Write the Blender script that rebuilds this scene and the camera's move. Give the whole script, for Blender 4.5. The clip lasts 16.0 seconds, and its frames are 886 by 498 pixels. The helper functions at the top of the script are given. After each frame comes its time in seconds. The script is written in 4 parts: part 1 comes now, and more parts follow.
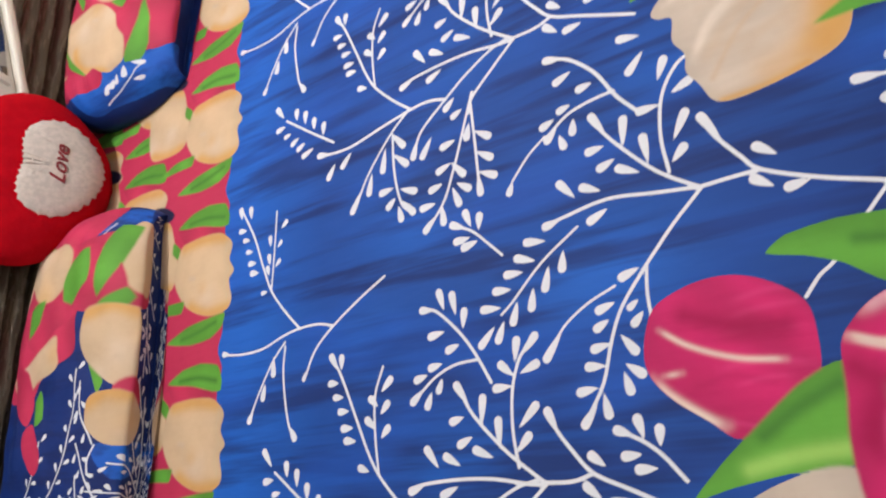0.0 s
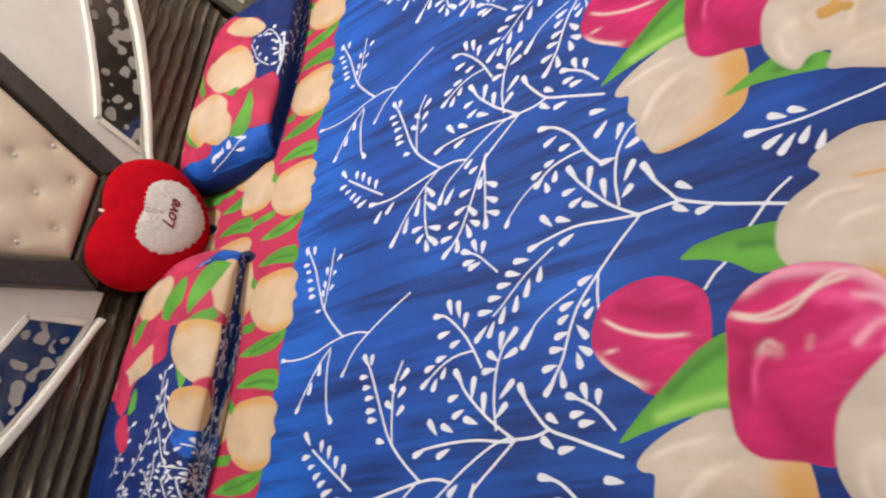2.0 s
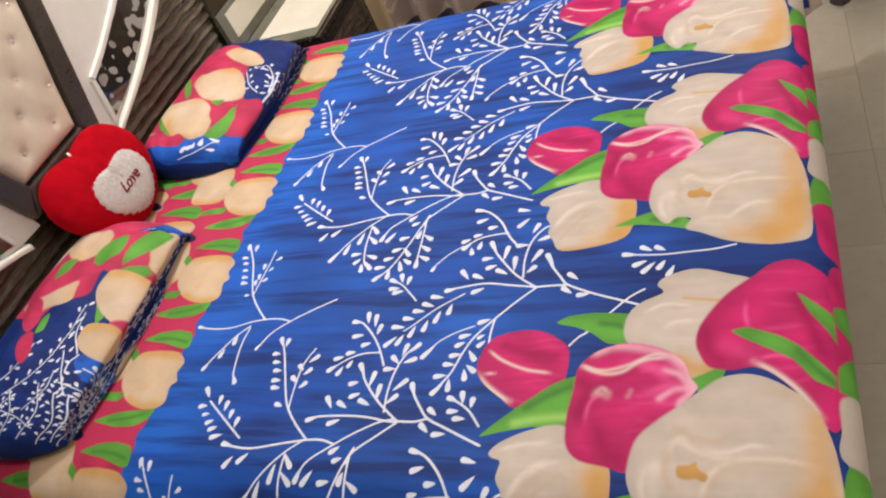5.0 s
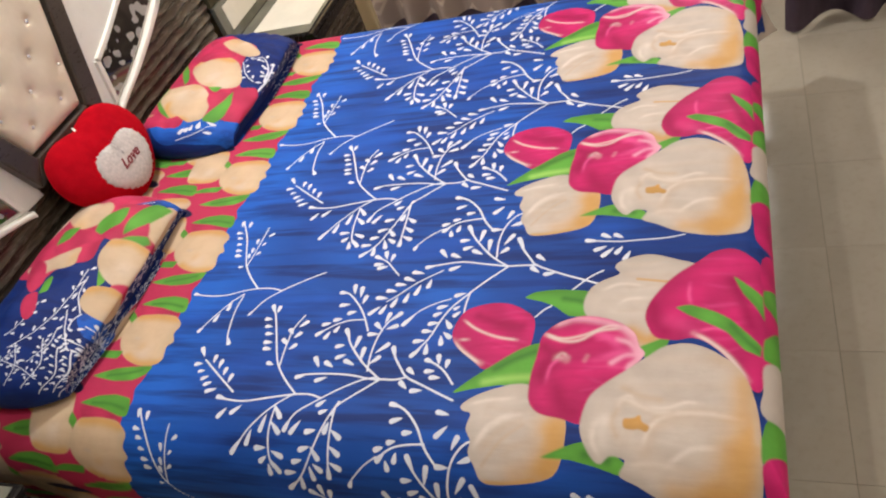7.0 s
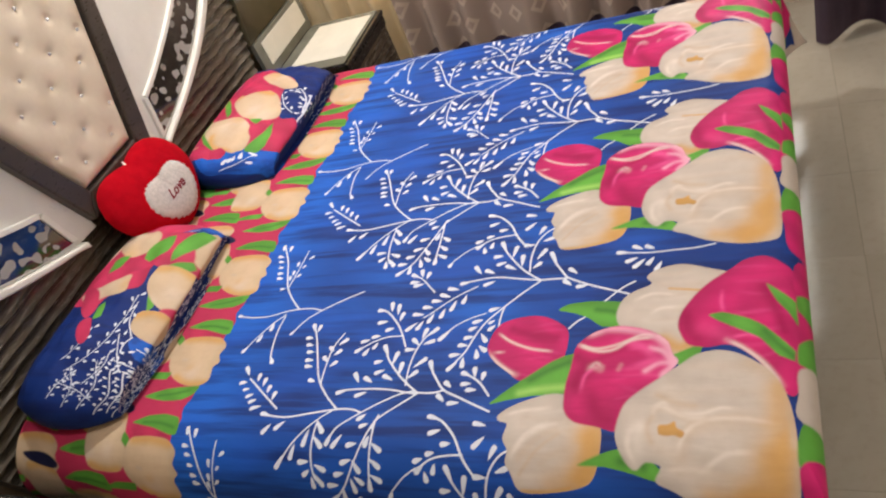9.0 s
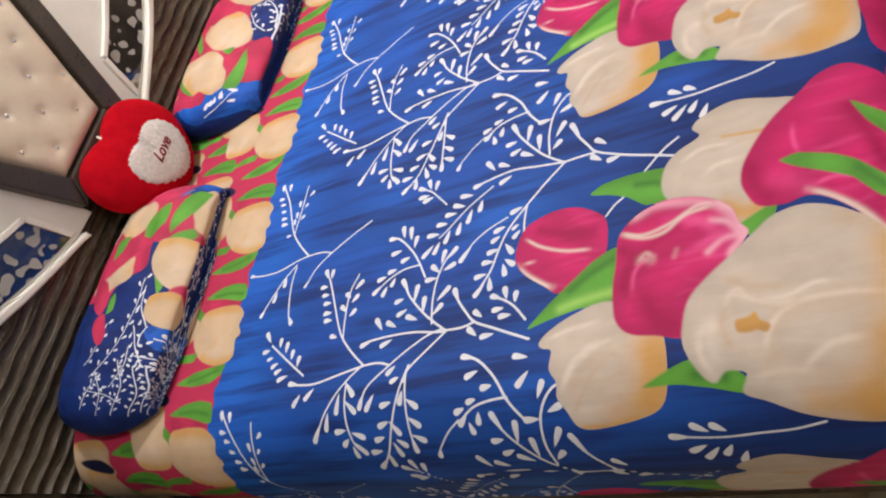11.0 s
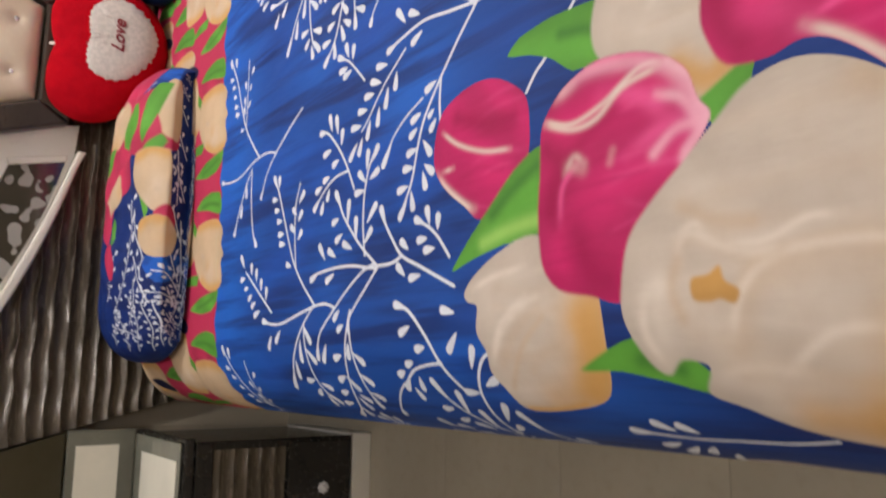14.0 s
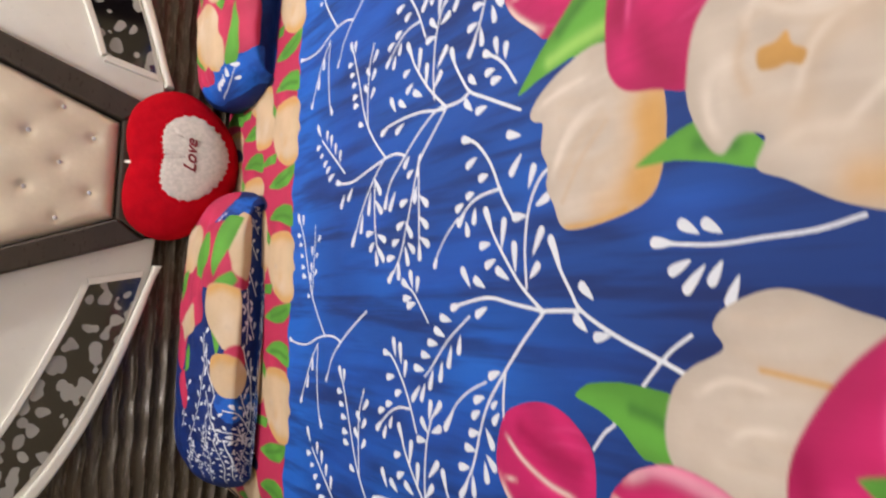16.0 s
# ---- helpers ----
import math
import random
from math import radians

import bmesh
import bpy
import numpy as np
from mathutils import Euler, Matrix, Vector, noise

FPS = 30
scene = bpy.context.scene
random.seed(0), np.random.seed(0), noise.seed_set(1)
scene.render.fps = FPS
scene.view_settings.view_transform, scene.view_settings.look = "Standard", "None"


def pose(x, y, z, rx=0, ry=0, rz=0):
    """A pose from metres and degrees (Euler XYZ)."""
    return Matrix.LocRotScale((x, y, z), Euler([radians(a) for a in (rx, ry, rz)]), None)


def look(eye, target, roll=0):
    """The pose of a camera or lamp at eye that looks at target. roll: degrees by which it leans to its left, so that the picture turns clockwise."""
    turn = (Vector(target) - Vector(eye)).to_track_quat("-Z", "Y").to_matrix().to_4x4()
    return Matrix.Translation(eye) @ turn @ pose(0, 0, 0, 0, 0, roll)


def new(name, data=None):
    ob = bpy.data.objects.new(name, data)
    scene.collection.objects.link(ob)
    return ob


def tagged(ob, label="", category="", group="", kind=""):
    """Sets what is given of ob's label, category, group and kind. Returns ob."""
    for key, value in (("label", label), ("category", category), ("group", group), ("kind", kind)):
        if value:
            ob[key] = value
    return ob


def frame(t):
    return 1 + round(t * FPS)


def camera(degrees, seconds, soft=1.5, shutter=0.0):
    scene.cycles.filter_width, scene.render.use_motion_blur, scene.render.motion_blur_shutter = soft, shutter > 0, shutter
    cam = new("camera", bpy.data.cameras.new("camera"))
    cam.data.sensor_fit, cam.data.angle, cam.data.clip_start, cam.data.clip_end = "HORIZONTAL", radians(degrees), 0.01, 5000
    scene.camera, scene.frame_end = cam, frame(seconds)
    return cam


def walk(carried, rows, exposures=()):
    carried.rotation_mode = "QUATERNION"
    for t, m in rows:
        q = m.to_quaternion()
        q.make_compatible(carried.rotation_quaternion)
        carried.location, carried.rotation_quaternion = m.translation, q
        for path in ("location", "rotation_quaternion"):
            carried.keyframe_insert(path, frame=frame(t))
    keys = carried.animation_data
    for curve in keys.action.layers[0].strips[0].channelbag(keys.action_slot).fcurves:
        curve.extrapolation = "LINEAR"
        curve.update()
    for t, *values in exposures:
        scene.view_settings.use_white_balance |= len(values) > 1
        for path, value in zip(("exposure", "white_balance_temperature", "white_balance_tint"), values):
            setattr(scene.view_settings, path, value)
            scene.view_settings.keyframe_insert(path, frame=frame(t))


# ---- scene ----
cam = camera(60.9, 16.0, soft=2.1, shutter=0.5)
EXPOSURES = [(0, 0.28), (2.0, 0.36), (3.7, 0.36), (6.0, 0.43), (9.7, 0.41), (11.8, 0.34), (13.0, 0.24), (14.0, 0.27), (15.0, 0.29), (16.0, 0.34)]
PATH = [
    (0, (0.043, 0.436, 1.404), (0.716, 1.56, -0.108), -67.4),
    (0.5, (0.028, 0.358, 1.432), (0.738, 1.509, -0.041), -64.2),
    (1, (-0.015, 0.262, 1.46), (0.68, 1.443, 0.004), -64.3),
    (1.5, (-0.095, 0.217, 1.494), (0.7, 1.47, 0.154), -62.0),
    (2, (-0.236, 0.208, 1.502), (0.724, 1.413, 0.226), -58.8),
    (2.5, (-0.308, 0.191, 1.545), (0.744, 1.228, 0.196), -46.1),
    (3, (-0.335, 0.166, 1.596), (0.722, 1.152, 0.214), -39.7),
    (3.5, (-0.378, 0.128, 1.638), (0.703, 1.148, 0.299), -39.3),
    (3.7, (-0.403, 0.123, 1.636), (0.724, 1.123, 0.32), -36.4),
    (5.8, (-0.702, 0.218, 1.816), (0.551, 0.966, 0.448), -25.5),
    (6, (-0.715, 0.205, 1.822), (0.514, 0.917, 0.415), -24.2),
    (6.5, (-0.743, 0.156, 1.824), (0.497, 0.914, 0.45), -25.2),
    (7, (-0.778, 0.147, 1.834), (0.519, 0.893, 0.507), -23.1),
    (7.5, (-0.82, 0.158, 1.853), (0.501, 0.881, 0.537), -21.4),
    (8, (-0.825, 0.13, 1.85), (0.503, 0.895, 0.565), -22.2),
    (8.5, (-0.831, 0.105, 1.851), (0.483, 0.908, 0.576), -23.2),
    (9, (-0.826, 0.114, 1.836), (0.5, 0.956, 0.598), -26.2),
    (9.5, (-0.792, 0.131, 1.789), (0.439, 1.051, 0.51), -31.9),
    (9.7, (-0.771, 0.139, 1.767), (0.433, 1.07, 0.47), -33.8),
    (11.8, (-0.378, 0.033, 1.482), (0.487, 1.274, 0.174), -59.7),
    (12, (-0.34, 0.017, 1.451), (0.453, 1.28, 0.119), -62.2),
    (12.5, (-0.272, -0.003, 1.357), (0.405, 1.306, 0.005), -66.7),
    (13, (-0.241, -0.006, 1.259), (0.246, 1.342, -0.136), -74.2),
    (13.5, (-0.184, -0.029, 1.203), (0.209, 1.435, -0.103), -78.9),
    (14, (-0.08, -0.041, 1.146), (0.246, 1.536, -0.04), -82.5),
    (14.5, (0.038, -0.05, 1.107), (0.38, 1.566, -0.022), -85.9),
    (15, (0.154, -0.068, 1.115), (0.424, 1.599, 0.044), -87.3),
    (15.5, (0.279, -0.075, 1.128), (0.496, 1.606, 0.067), -86.4),
    (16, (0.395, -0.059, 1.151), (0.581, 1.643, 0.117), -84.7),
]
walk(cam, [(t, look(eye, target, roll)) for t, eye, target, roll in PATH], EXPOSURES)

# ---- light ----
world = bpy.data.worlds.new("world")
scene.world = world
world.use_nodes = True
sky = world.node_tree.nodes.new("ShaderNodeTexSky")
sky.sky_type, sky.sun_disc = "NISHITA", False
sky.sun_elevation, sky.sun_rotation = radians(40), radians(200)
world.node_tree.links.new(sky.outputs[0], world.node_tree.nodes["Background"].inputs[0])
world.node_tree.nodes["Background"].inputs[1].default_value = 0.08


def area(name, where, target, sx, sy, watts, colour):
    data = bpy.data.lights.new(name, "AREA")
    data.shape, data.size, data.size_y, data.energy, data.color = "RECTANGLE", sx, sy, watts, colour
    ob = new(name, data)
    ob.matrix_world = look(where, target)
    return ob


WINDOW_WATTS, LAMP_WATTS = 62, 17.5
area("window_light", (2.547, 1.06, 1.50), (0.0, 1.06, 1.50), 2.06, 1.7, WINDOW_WATTS, (1.0, 0.965, 0.90))
LAMPS = [(-0.06, 1.12, 0.5), (1.45, 1.78, 2.0), (-0.2, -1.05, 0.6), (1.62, -1.75, 0.7)]
for lx, ly, share in LAMPS:
    data = bpy.data.lights.new("downlight_beam", "AREA")
    data.shape, data.size, data.energy, data.color = "DISK", 0.045 if share < 0.55 else 0.14, LAMP_WATTS * share, (1.0, 0.97, 0.93)
    new("downlight_beam", data).matrix_world = look((lx, ly, 2.885), (lx, ly, 0))

# ---- materials ----


def material(name, colour=(0.5, 0.5, 0.5), rough=0.6, metal=0.0):
    m = bpy.data.materials.new(name)
    m.use_nodes = True
    b = m.node_tree.nodes["Principled BSDF"]
    b.inputs["Base Color"].default_value = (*colour, 1)
    b.inputs["Roughness"].default_value = rough
    b.inputs["Metallic"].default_value = metal
    return m, m.node_tree, b


def node(tree, kind, **values):
    n = tree.nodes.new(kind)
    for key, value in values.items():
        n.inputs[key.replace("_", " ")].default_value = value
    return n


def mix(tree, fac, a, b, blend="MIX"):
    n = tree.nodes.new("ShaderNodeMix")
    n.data_type, n.blend_type = "RGBA", blend
    for socket, value in ((n.inputs[0], fac), (n.inputs[6], a), (n.inputs[7], b)):
        if isinstance(value, bpy.types.NodeSocket):
            tree.links.new(value, socket)
        elif isinstance(value, (int, float)):
            socket.default_value = value
        else:
            socket.default_value = (*value, 1)
    return n.outputs[2]


def span(tree, value, a, b, c=0.0, d=1.0):
    n = tree.nodes.new("ShaderNodeMapRange")
    n.interpolation_type = "SMOOTHSTEP"
    tree.links.new(value, n.inputs[0])
    for k, v in enumerate((a, b, c, d)):
        n.inputs[k + 1].default_value = v
    return n.outputs[0]


def where(tree, kind="Object", scale=(1, 1, 1)):
    t = tree.nodes.new("ShaderNodeTexCoord")
    m = tree.nodes.new("ShaderNodeMapping")
    m.inputs["Scale"].default_value = scale
    tree.links.new(t.outputs[kind], m.inputs[0])
    return m.outputs[0]


def noisy(tree, scale, detail=3, stretch=(1, 1, 1), rough=0.55):
    n = node(tree, "ShaderNodeTexNoise", Scale=scale, Detail=detail, Roughness=rough)
    tree.links.new(where(tree, "Object", stretch), n.inputs["Vector"])
    return n.outputs[0]


def bump(tree, b, height, strength=0.3, distance=0.002, under=None):
    n = node(tree, "ShaderNodeBump", Strength=strength, Distance=distance)
    tree.links.new(height, n.inputs["Height"])
    if under is not None:
        tree.links.new(under, n.inputs["Normal"])
    tree.links.new(n.outputs[0], b.inputs["Normal"])
    return n.outputs[0]


def weave(tree, b, height=0.25):
    """Fine cloth: a thread bump over a soft crumple."""
    soft = bump(tree, b, noisy(tree, 14, 4, (1, 0.35, 1)), 0.45, 0.007)
    creases = bump(tree, b, noisy(tree, 45, 2, (1, 0.14, 1)), 0.16, 0.004, soft)
    bump(tree, b, noisy(tree, 900, 1), height, 0.0006, creases)


def plain(name, a, b2, scale, rough=0.5, metal=0.0, relief=0.15, stretch=(1, 1, 1), spread=0.1):
    """Two tones of one colour mixed by large and small noise, with a light bump."""
    m, t, b = material(name, a, rough, metal)
    big, small = noisy(t, scale, 3, stretch), noisy(t, scale * 9, 4, stretch)
    c = mix(t, span(t, big, 0.35, 0.65), a, b2)
    c = mix(t, span(t, small, 0.3, 0.7, 0.0, 0.35), c, b2)
    t.links.new(c, b.inputs["Base Color"])
    t.links.new(span(t, small, 0.2, 0.8, rough - spread, rough + spread), b.inputs["Roughness"])
    bump(t, b, small, relief, 0.002)
    return m


def printed_cloth(name):
    """Cotton with a printed design that the mesh carries as distances and dyes."""
    m, t, b = material(name, rough=0.62)
    b.inputs["Specular IOR Level"].default_value = 0.22

    def carried(key):
        n = t.nodes.new("ShaderNodeAttribute")
        n.attribute_name = key
        return n
    tone, sprig, bloom, dye = carried("tone").outputs["Fac"], carried("sprig").outputs["Fac"], carried("bloom").outputs["Fac"], carried("dye").outputs["Color"]
    streaks = noisy(t, 34, 3, (1, 0.075, 1))
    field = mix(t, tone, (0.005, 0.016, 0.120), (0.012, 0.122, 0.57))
    field = mix(t, span(t, streaks, 0.42, 0.66, 0.0, 0.72), field, (0.006, 0.016, 0.105))
    clouds = t.nodes.new("ShaderNodeMath")
    clouds.operation = "MULTIPLY"
    t.links.new(span(t, noisy(t, 9, 2, (1, 0.3, 1)), 0.45, 0.72, 0.0, 0.55), clouds.inputs[0])
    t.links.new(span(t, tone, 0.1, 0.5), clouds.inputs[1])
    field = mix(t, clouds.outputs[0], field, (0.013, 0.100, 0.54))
    white = mix(t, span(t, noisy(t, 120, 2), 0.3, 0.8, 0.0, 0.3), (0.70, 0.73, 0.82), (0.58, 0.62, 0.74))
    c = mix(t, span(t, sprig, -0.5, 0.5, 1.0, 0.0), field, white)
    flower = mix(t, span(t, noisy(t, 24, 4), 0.35, 0.8, 0.0, 0.16), dye, (0.55, 0.45, 0.38), "MULTIPLY")
    c = mix(t, span(t, bloom, -0.5, 0.5, 1.0, 0.0), c, flower)
    t.links.new(c, b.inputs["Base Color"])
    weave(t, b)
    return m


PRINT = printed_cloth("printed_cotton")
DARK_WOOD = plain("dark_lacquered_wood", (0.040, 0.030, 0.024), (0.052, 0.040, 0.032), 6, 0.30, relief=0.03, stretch=(1, 1, 3), spread=0.04)
BLACK = plain("black_lacquer", (0.010, 0.009, 0.009), (0.018, 0.016, 0.015), 8, 0.22, relief=0.05)
WHITE = plain("white_lacquer", (0.78, 0.76, 0.71), (0.72, 0.70, 0.65), 5, 0.35, relief=0.05)
LEATHER = plain("cream_leather", (0.72, 0.62, 0.49), (0.65, 0.55, 0.43), 8, 0.42, relief=0.25)
WAVES = plain("bronze_wave_panel", (0.080, 0.064, 0.048), (0.11, 0.090, 0.068), 5, 0.24, 0.20, 0.10, (0.4, 1, 3))
RED = plain("red_plush", (0.43, 0.002, 0.010), (0.36, 0.001, 0.008), 30, 0.95, relief=0.6)
RED.node_tree.nodes["Principled BSDF"].inputs["Specular IOR Level"].default_value = 0.08
FUZZ = plain("grey_white_fleece", (0.62, 0.56, 0.53), (0.50, 0.46, 0.44), 90, 0.95, relief=0.5)
THREAD = plain("dark_red_thread", (0.24, 0.020, 0.032), (0.16, 0.012, 0.020), 200, 0.8)
PLASTER = plain("cream_wall_paint", (0.66, 0.58, 0.46), (0.60, 0.52, 0.41), 3, 0.8, relief=0.1)
CEILING = plain("white_ceiling_paint", (0.78, 0.76, 0.72), (0.72, 0.70, 0.66), 3, 0.85, relief=0.1)
GROUT = plain("beige_grout", (0.22, 0.185, 0.14), (0.18, 0.15, 0.115), 20, 0.8)
INLAY = plain("white_frosted_inlay", (0.80, 0.77, 0.68), (0.72, 0.70, 0.62), 6, 0.16, relief=0.03)
GREEN_GLASS = plain("grey_green_glass", (0.20, 0.20, 0.165), (0.15, 0.15, 0.125), 6, 0.08, relief=0.02)
SIDE_GLASS = plain("dark_olive_glass", (0.040, 0.034, 0.018), (0.052, 0.044, 0.026), 4, 0.09, relief=0.02, spread=0.03)
MATTRESS = plain("white_mattress_ticking", (0.70, 0.67, 0.62), (0.60, 0.57, 0.52), 20, 0.85)
CREAM_CURTAIN = plain("cream_curtain_cloth", (0.75, 0.62, 0.40), (0.66, 0.53, 0.33), 10, 0.85, stretch=(1, 1, 0.3))

CRYSTAL, tree, bsdf = material("cut_crystal", (0.85, 0.85, 0.88), 0.06, 0.55)

LAMP_GLOW, tree, bsdf = material("lamp_diffuser", (0.9, 0.9, 0.9), 0.4)
bsdf.inputs["Emission Color"].default_value, bsdf.inputs["Emission Strength"].default_value = (1, 0.94, 0.86, 1), 12

MIRROR, tree, bsdf = material("etched_mirror", (0.12, 0.12, 0.12), 0.06, 1.0)
cells = tree.nodes.new("ShaderNodeTexVoronoi")
cells.feature = "SMOOTH_F1"
cells.inputs["Scale"].default_value, cells.inputs["Smoothness"].default_value, cells.inputs["Randomness"].default_value = 20, 0.35, 1.0
warp = node(tree, "ShaderNodeTexNoise", Scale=16, Detail=1)
shift = tree.nodes.new("ShaderNodeVectorMath")
shift.operation = "MULTIPLY_ADD"
tree.links.new(where(tree, "Object", (1, 1, 1)), warp.inputs["Vector"])
tree.links.new(warp.outputs["Color"], shift.inputs[0])
shift.inputs[1].default_value = (0.05, 0.05, 0.05)
tree.links.new(where(tree, "Object", (1, 0, 1.2)), shift.inputs[2])
tree.links.new(shift.outputs[0], cells.inputs["Vector"])
frost = span(tree, cells.outputs["Distance"], 0.40, 0.44, 1.0, 0.0)
tree.links.new(mix(tree, frost, (0.13, 0.13, 0.13), (0.33, 0.32, 0.30)), bsdf.inputs["Base Color"])
tree.links.new(span(tree, frost, 0, 1, 1.0, 0.0), bsdf.inputs["Metallic"])
tree.links.new(span(tree, frost, 0, 1, 0.07, 0.55), bsdf.inputs["Roughness"])

TILE, tree, bsdf = material("polished_floor_tile", (0.46, 0.40, 0.32), 0.16)
info = tree.nodes.new("ShaderNodeObjectInfo")
c = mix(tree, span(tree, noisy(tree, 3.5, 5), 0.3, 0.7), (0.36, 0.318, 0.255), (0.41, 0.362, 0.294))
c = mix(tree, span(tree, noisy(tree, 40, 3), 0.45, 0.8, 0.0, 0.4), c, (0.31, 0.268, 0.212))
c = mix(tree, span(tree, info.outputs["Random"], 0, 1, 0.0, 0.25), c, (0.33, 0.288, 0.228))
tree.links.new(c, bsdf.inputs["Base Color"])
tree.links.new(span(tree, noisy(tree, 12, 3), 0.3, 0.7, 0.09, 0.16), bsdf.inputs["Roughness"])

DAMASK, tree, bsdf = material("brown_damask_curtain", (0.2, 0.15, 0.13), 0.7)
cells = tree.nodes.new("ShaderNodeTexVoronoi")
cells.feature, cells.distance = "F1", "MANHATTAN"
cells.inputs["Scale"].default_value, cells.inputs["Randomness"].default_value = 9, 0.0
tree.links.new(where(tree, "Object", (0.0, 1.0, 0.75)), cells.inputs["Vector"])
rings = span(tree, cells.outputs["Distance"], 0.28, 0.36)
inner = span(tree, cells.outputs["Distance"], 0.12, 0.20)
c = mix(tree, rings, (0.60, 0.50, 0.42), (0.38, 0.30, 0.26))
c = mix(tree, inner, (0.40, 0.31, 0.27), c)
tree.links.new(c, bsdf.inputs["Base Color"])
bump(tree, bsdf, noisy(tree, 300, 2), 0.3, 0.001)
PURPLE = plain("dark_purple_curtain_hem", (0.040, 0.022, 0.040), (0.065, 0.040, 0.060), 12, 0.75, relief=0.3, stretch=(1, 1, 0.3))



def thin(m, share, colour):
    """Lets a share of the daylight through a cloth."""
    t = m.node_tree
    through_cloth, both = t.nodes.new("ShaderNodeBsdfTranslucent"), t.nodes.new("ShaderNodeMixShader")
    through_cloth.inputs["Color"].default_value = (*colour, 1)
    both.inputs[0].default_value = share
    t.links.new(t.nodes["Principled BSDF"].outputs[0], both.inputs[1])
    t.links.new(through_cloth.outputs[0], both.inputs[2])
    t.links.new(both.outputs[0], t.nodes["Material Output"].inputs[0])


thin(CREAM_CURTAIN, 0.20, (0.80, 0.62, 0.36))
thin(DAMASK, 0.11, (0.62, 0.44, 0.34))

# ---- mesh helpers ----


def mesh_of(name, verts, faces, mat, smooth=False):
    me = bpy.data.meshes.new(name)
    me.from_pydata(verts, [], faces)
    me.materials.append(mat)
    if smooth:
        me.polygons.foreach_set("use_smooth", [True] * len(me.polygons))
    me.update()
    return me


def thing(name, label, category, group="", kind="", at=(0, 0, 0)):
    ob = new(name)
    ob.location = at
    return tagged(ob, label, category, group, kind)


def part(name, data, parent, label=""):
    """data: a mesh, or a bmesh with its material. Links it as one object under parent."""
    if isinstance(data, tuple):
        bm, mat = data
        me = bpy.data.meshes.new(name)
        bm.to_mesh(me)
        bm.free()
        me.materials.append(mat)
        data = me
    ob = new(name, data)
    ob.parent = parent
    return tagged(ob, label)


def box(bm, x0, x1, y0, y1, z0, z1, bevel=0.0):
    made = bmesh.ops.create_cube(bm, size=1)["verts"]
    for v in made:
        v.co = Vector(((x0 + x1) / 2 + v.co.x * (x1 - x0), (y0 + y1) / 2 + v.co.y * (y1 - y0), (z0 + z1) / 2 + v.co.z * (z1 - z0)))
    if bevel:
        edges = list({e for v in made for e in v.link_edges})
        bmesh.ops.bevel(bm, geom=edges, offset=bevel, segments=2, affect="EDGES", profile=0.5)
    return bm


def block(mat, *dims, bevel=0.0):
    return box(bmesh.new(), *dims, bevel=bevel), mat


def slab(mat, outline, y0, y1, bevel=0.004):
    """A flat board in the x-z plane with the given outline, from depth y0 (front) to y1."""
    bm = bmesh.new()
    front = [bm.verts.new((x, y0, z)) for x, z in outline]
    face = bm.faces.new(front)
    back = bmesh.ops.extrude_face_region(bm, geom=[face])["geom"]
    for v in back:
        if isinstance(v, bmesh.types.BMVert):
            v.co.y = y1
    bmesh.ops.recalc_face_normals(bm, faces=bm.faces)
    if bevel:
        edges = [e for e in bm.edges if abs(e.verts[0].co.y - y0) < 1e-6 and abs(e.verts[1].co.y - y0) < 1e-6]
        bmesh.ops.bevel(bm, geom=edges, offset=bevel, segments=2, affect="EDGES", profile=0.5)
    return bm, mat


def grid_faces(n, m):
    """Faces of an n by m grid of vertices in row order (m a row)."""
    k = (np.arange(n - 1)[:, None] * m + np.arange(m - 1)[None]).ravel()
    return np.stack([k, k + 1, k + m + 1, k + m], 1)


def sheet_mesh(name, pts, faces, mat):
    """A smooth mesh from numpy arrays."""
    me = bpy.data.meshes.new(name)
    me.vertices.add(len(pts))
    me.vertices.foreach_set("co", np.ascontiguousarray(pts, np.float32).ravel())
    me.loops.add(faces.size)
    me.loops.foreach_set("vertex_index", np.ascontiguousarray(faces, np.int32).ravel())
    me.polygons.add(len(faces))
    me.polygons.foreach_set("loop_start", np.arange(0, faces.size, 4, dtype=np.int32))
    me.polygons.foreach_set("use_smooth", np.ones(len(faces), bool))
    me.materials.append(mat)
    me.update(calc_edges=True)
    me.validate()
    return me


# ---- the printed design, in millimetres: x repeats, y runs from the foot to the head ----
REPEAT, LOW, HIGH, STEP = 660, -320, 2240, 1
COLS, ROWS = REPEAT // STEP, (HIGH - LOW) // STEP
sprig_map = np.full((ROWS, COLS), 30.0)
bloom_map = np.full((ROWS, COLS), 30.0)
dye_map = np.full((ROWS, COLS, 3), 0.5)
last_petal = {}
DYES = {"tan": (0.58, 0.43, 0.29), "cream": (0.54, 0.468, 0.412), "pink": (0.53, 0.014, 0.135), "leaf": (0.105, 0.34, 0.045), "ochre": (0.60, 0.33, 0.10),
        "blush": (0.80, 0.46, 0.58), "crimson": (0.48, 0.030, 0.095), "plum": (0.34, 0.002, 0.075), "rose": (0.78, 0.09, 0.30), "white": (0.72, 0.64, 0.58), "shade": (0.55, 0.43, 0.33),
        "navy": (0.010, 0.012, 0.050), "leaf_dark": (0.055, 0.20, 0.03), "leaf_light": (0.34, 0.62, 0.14)}


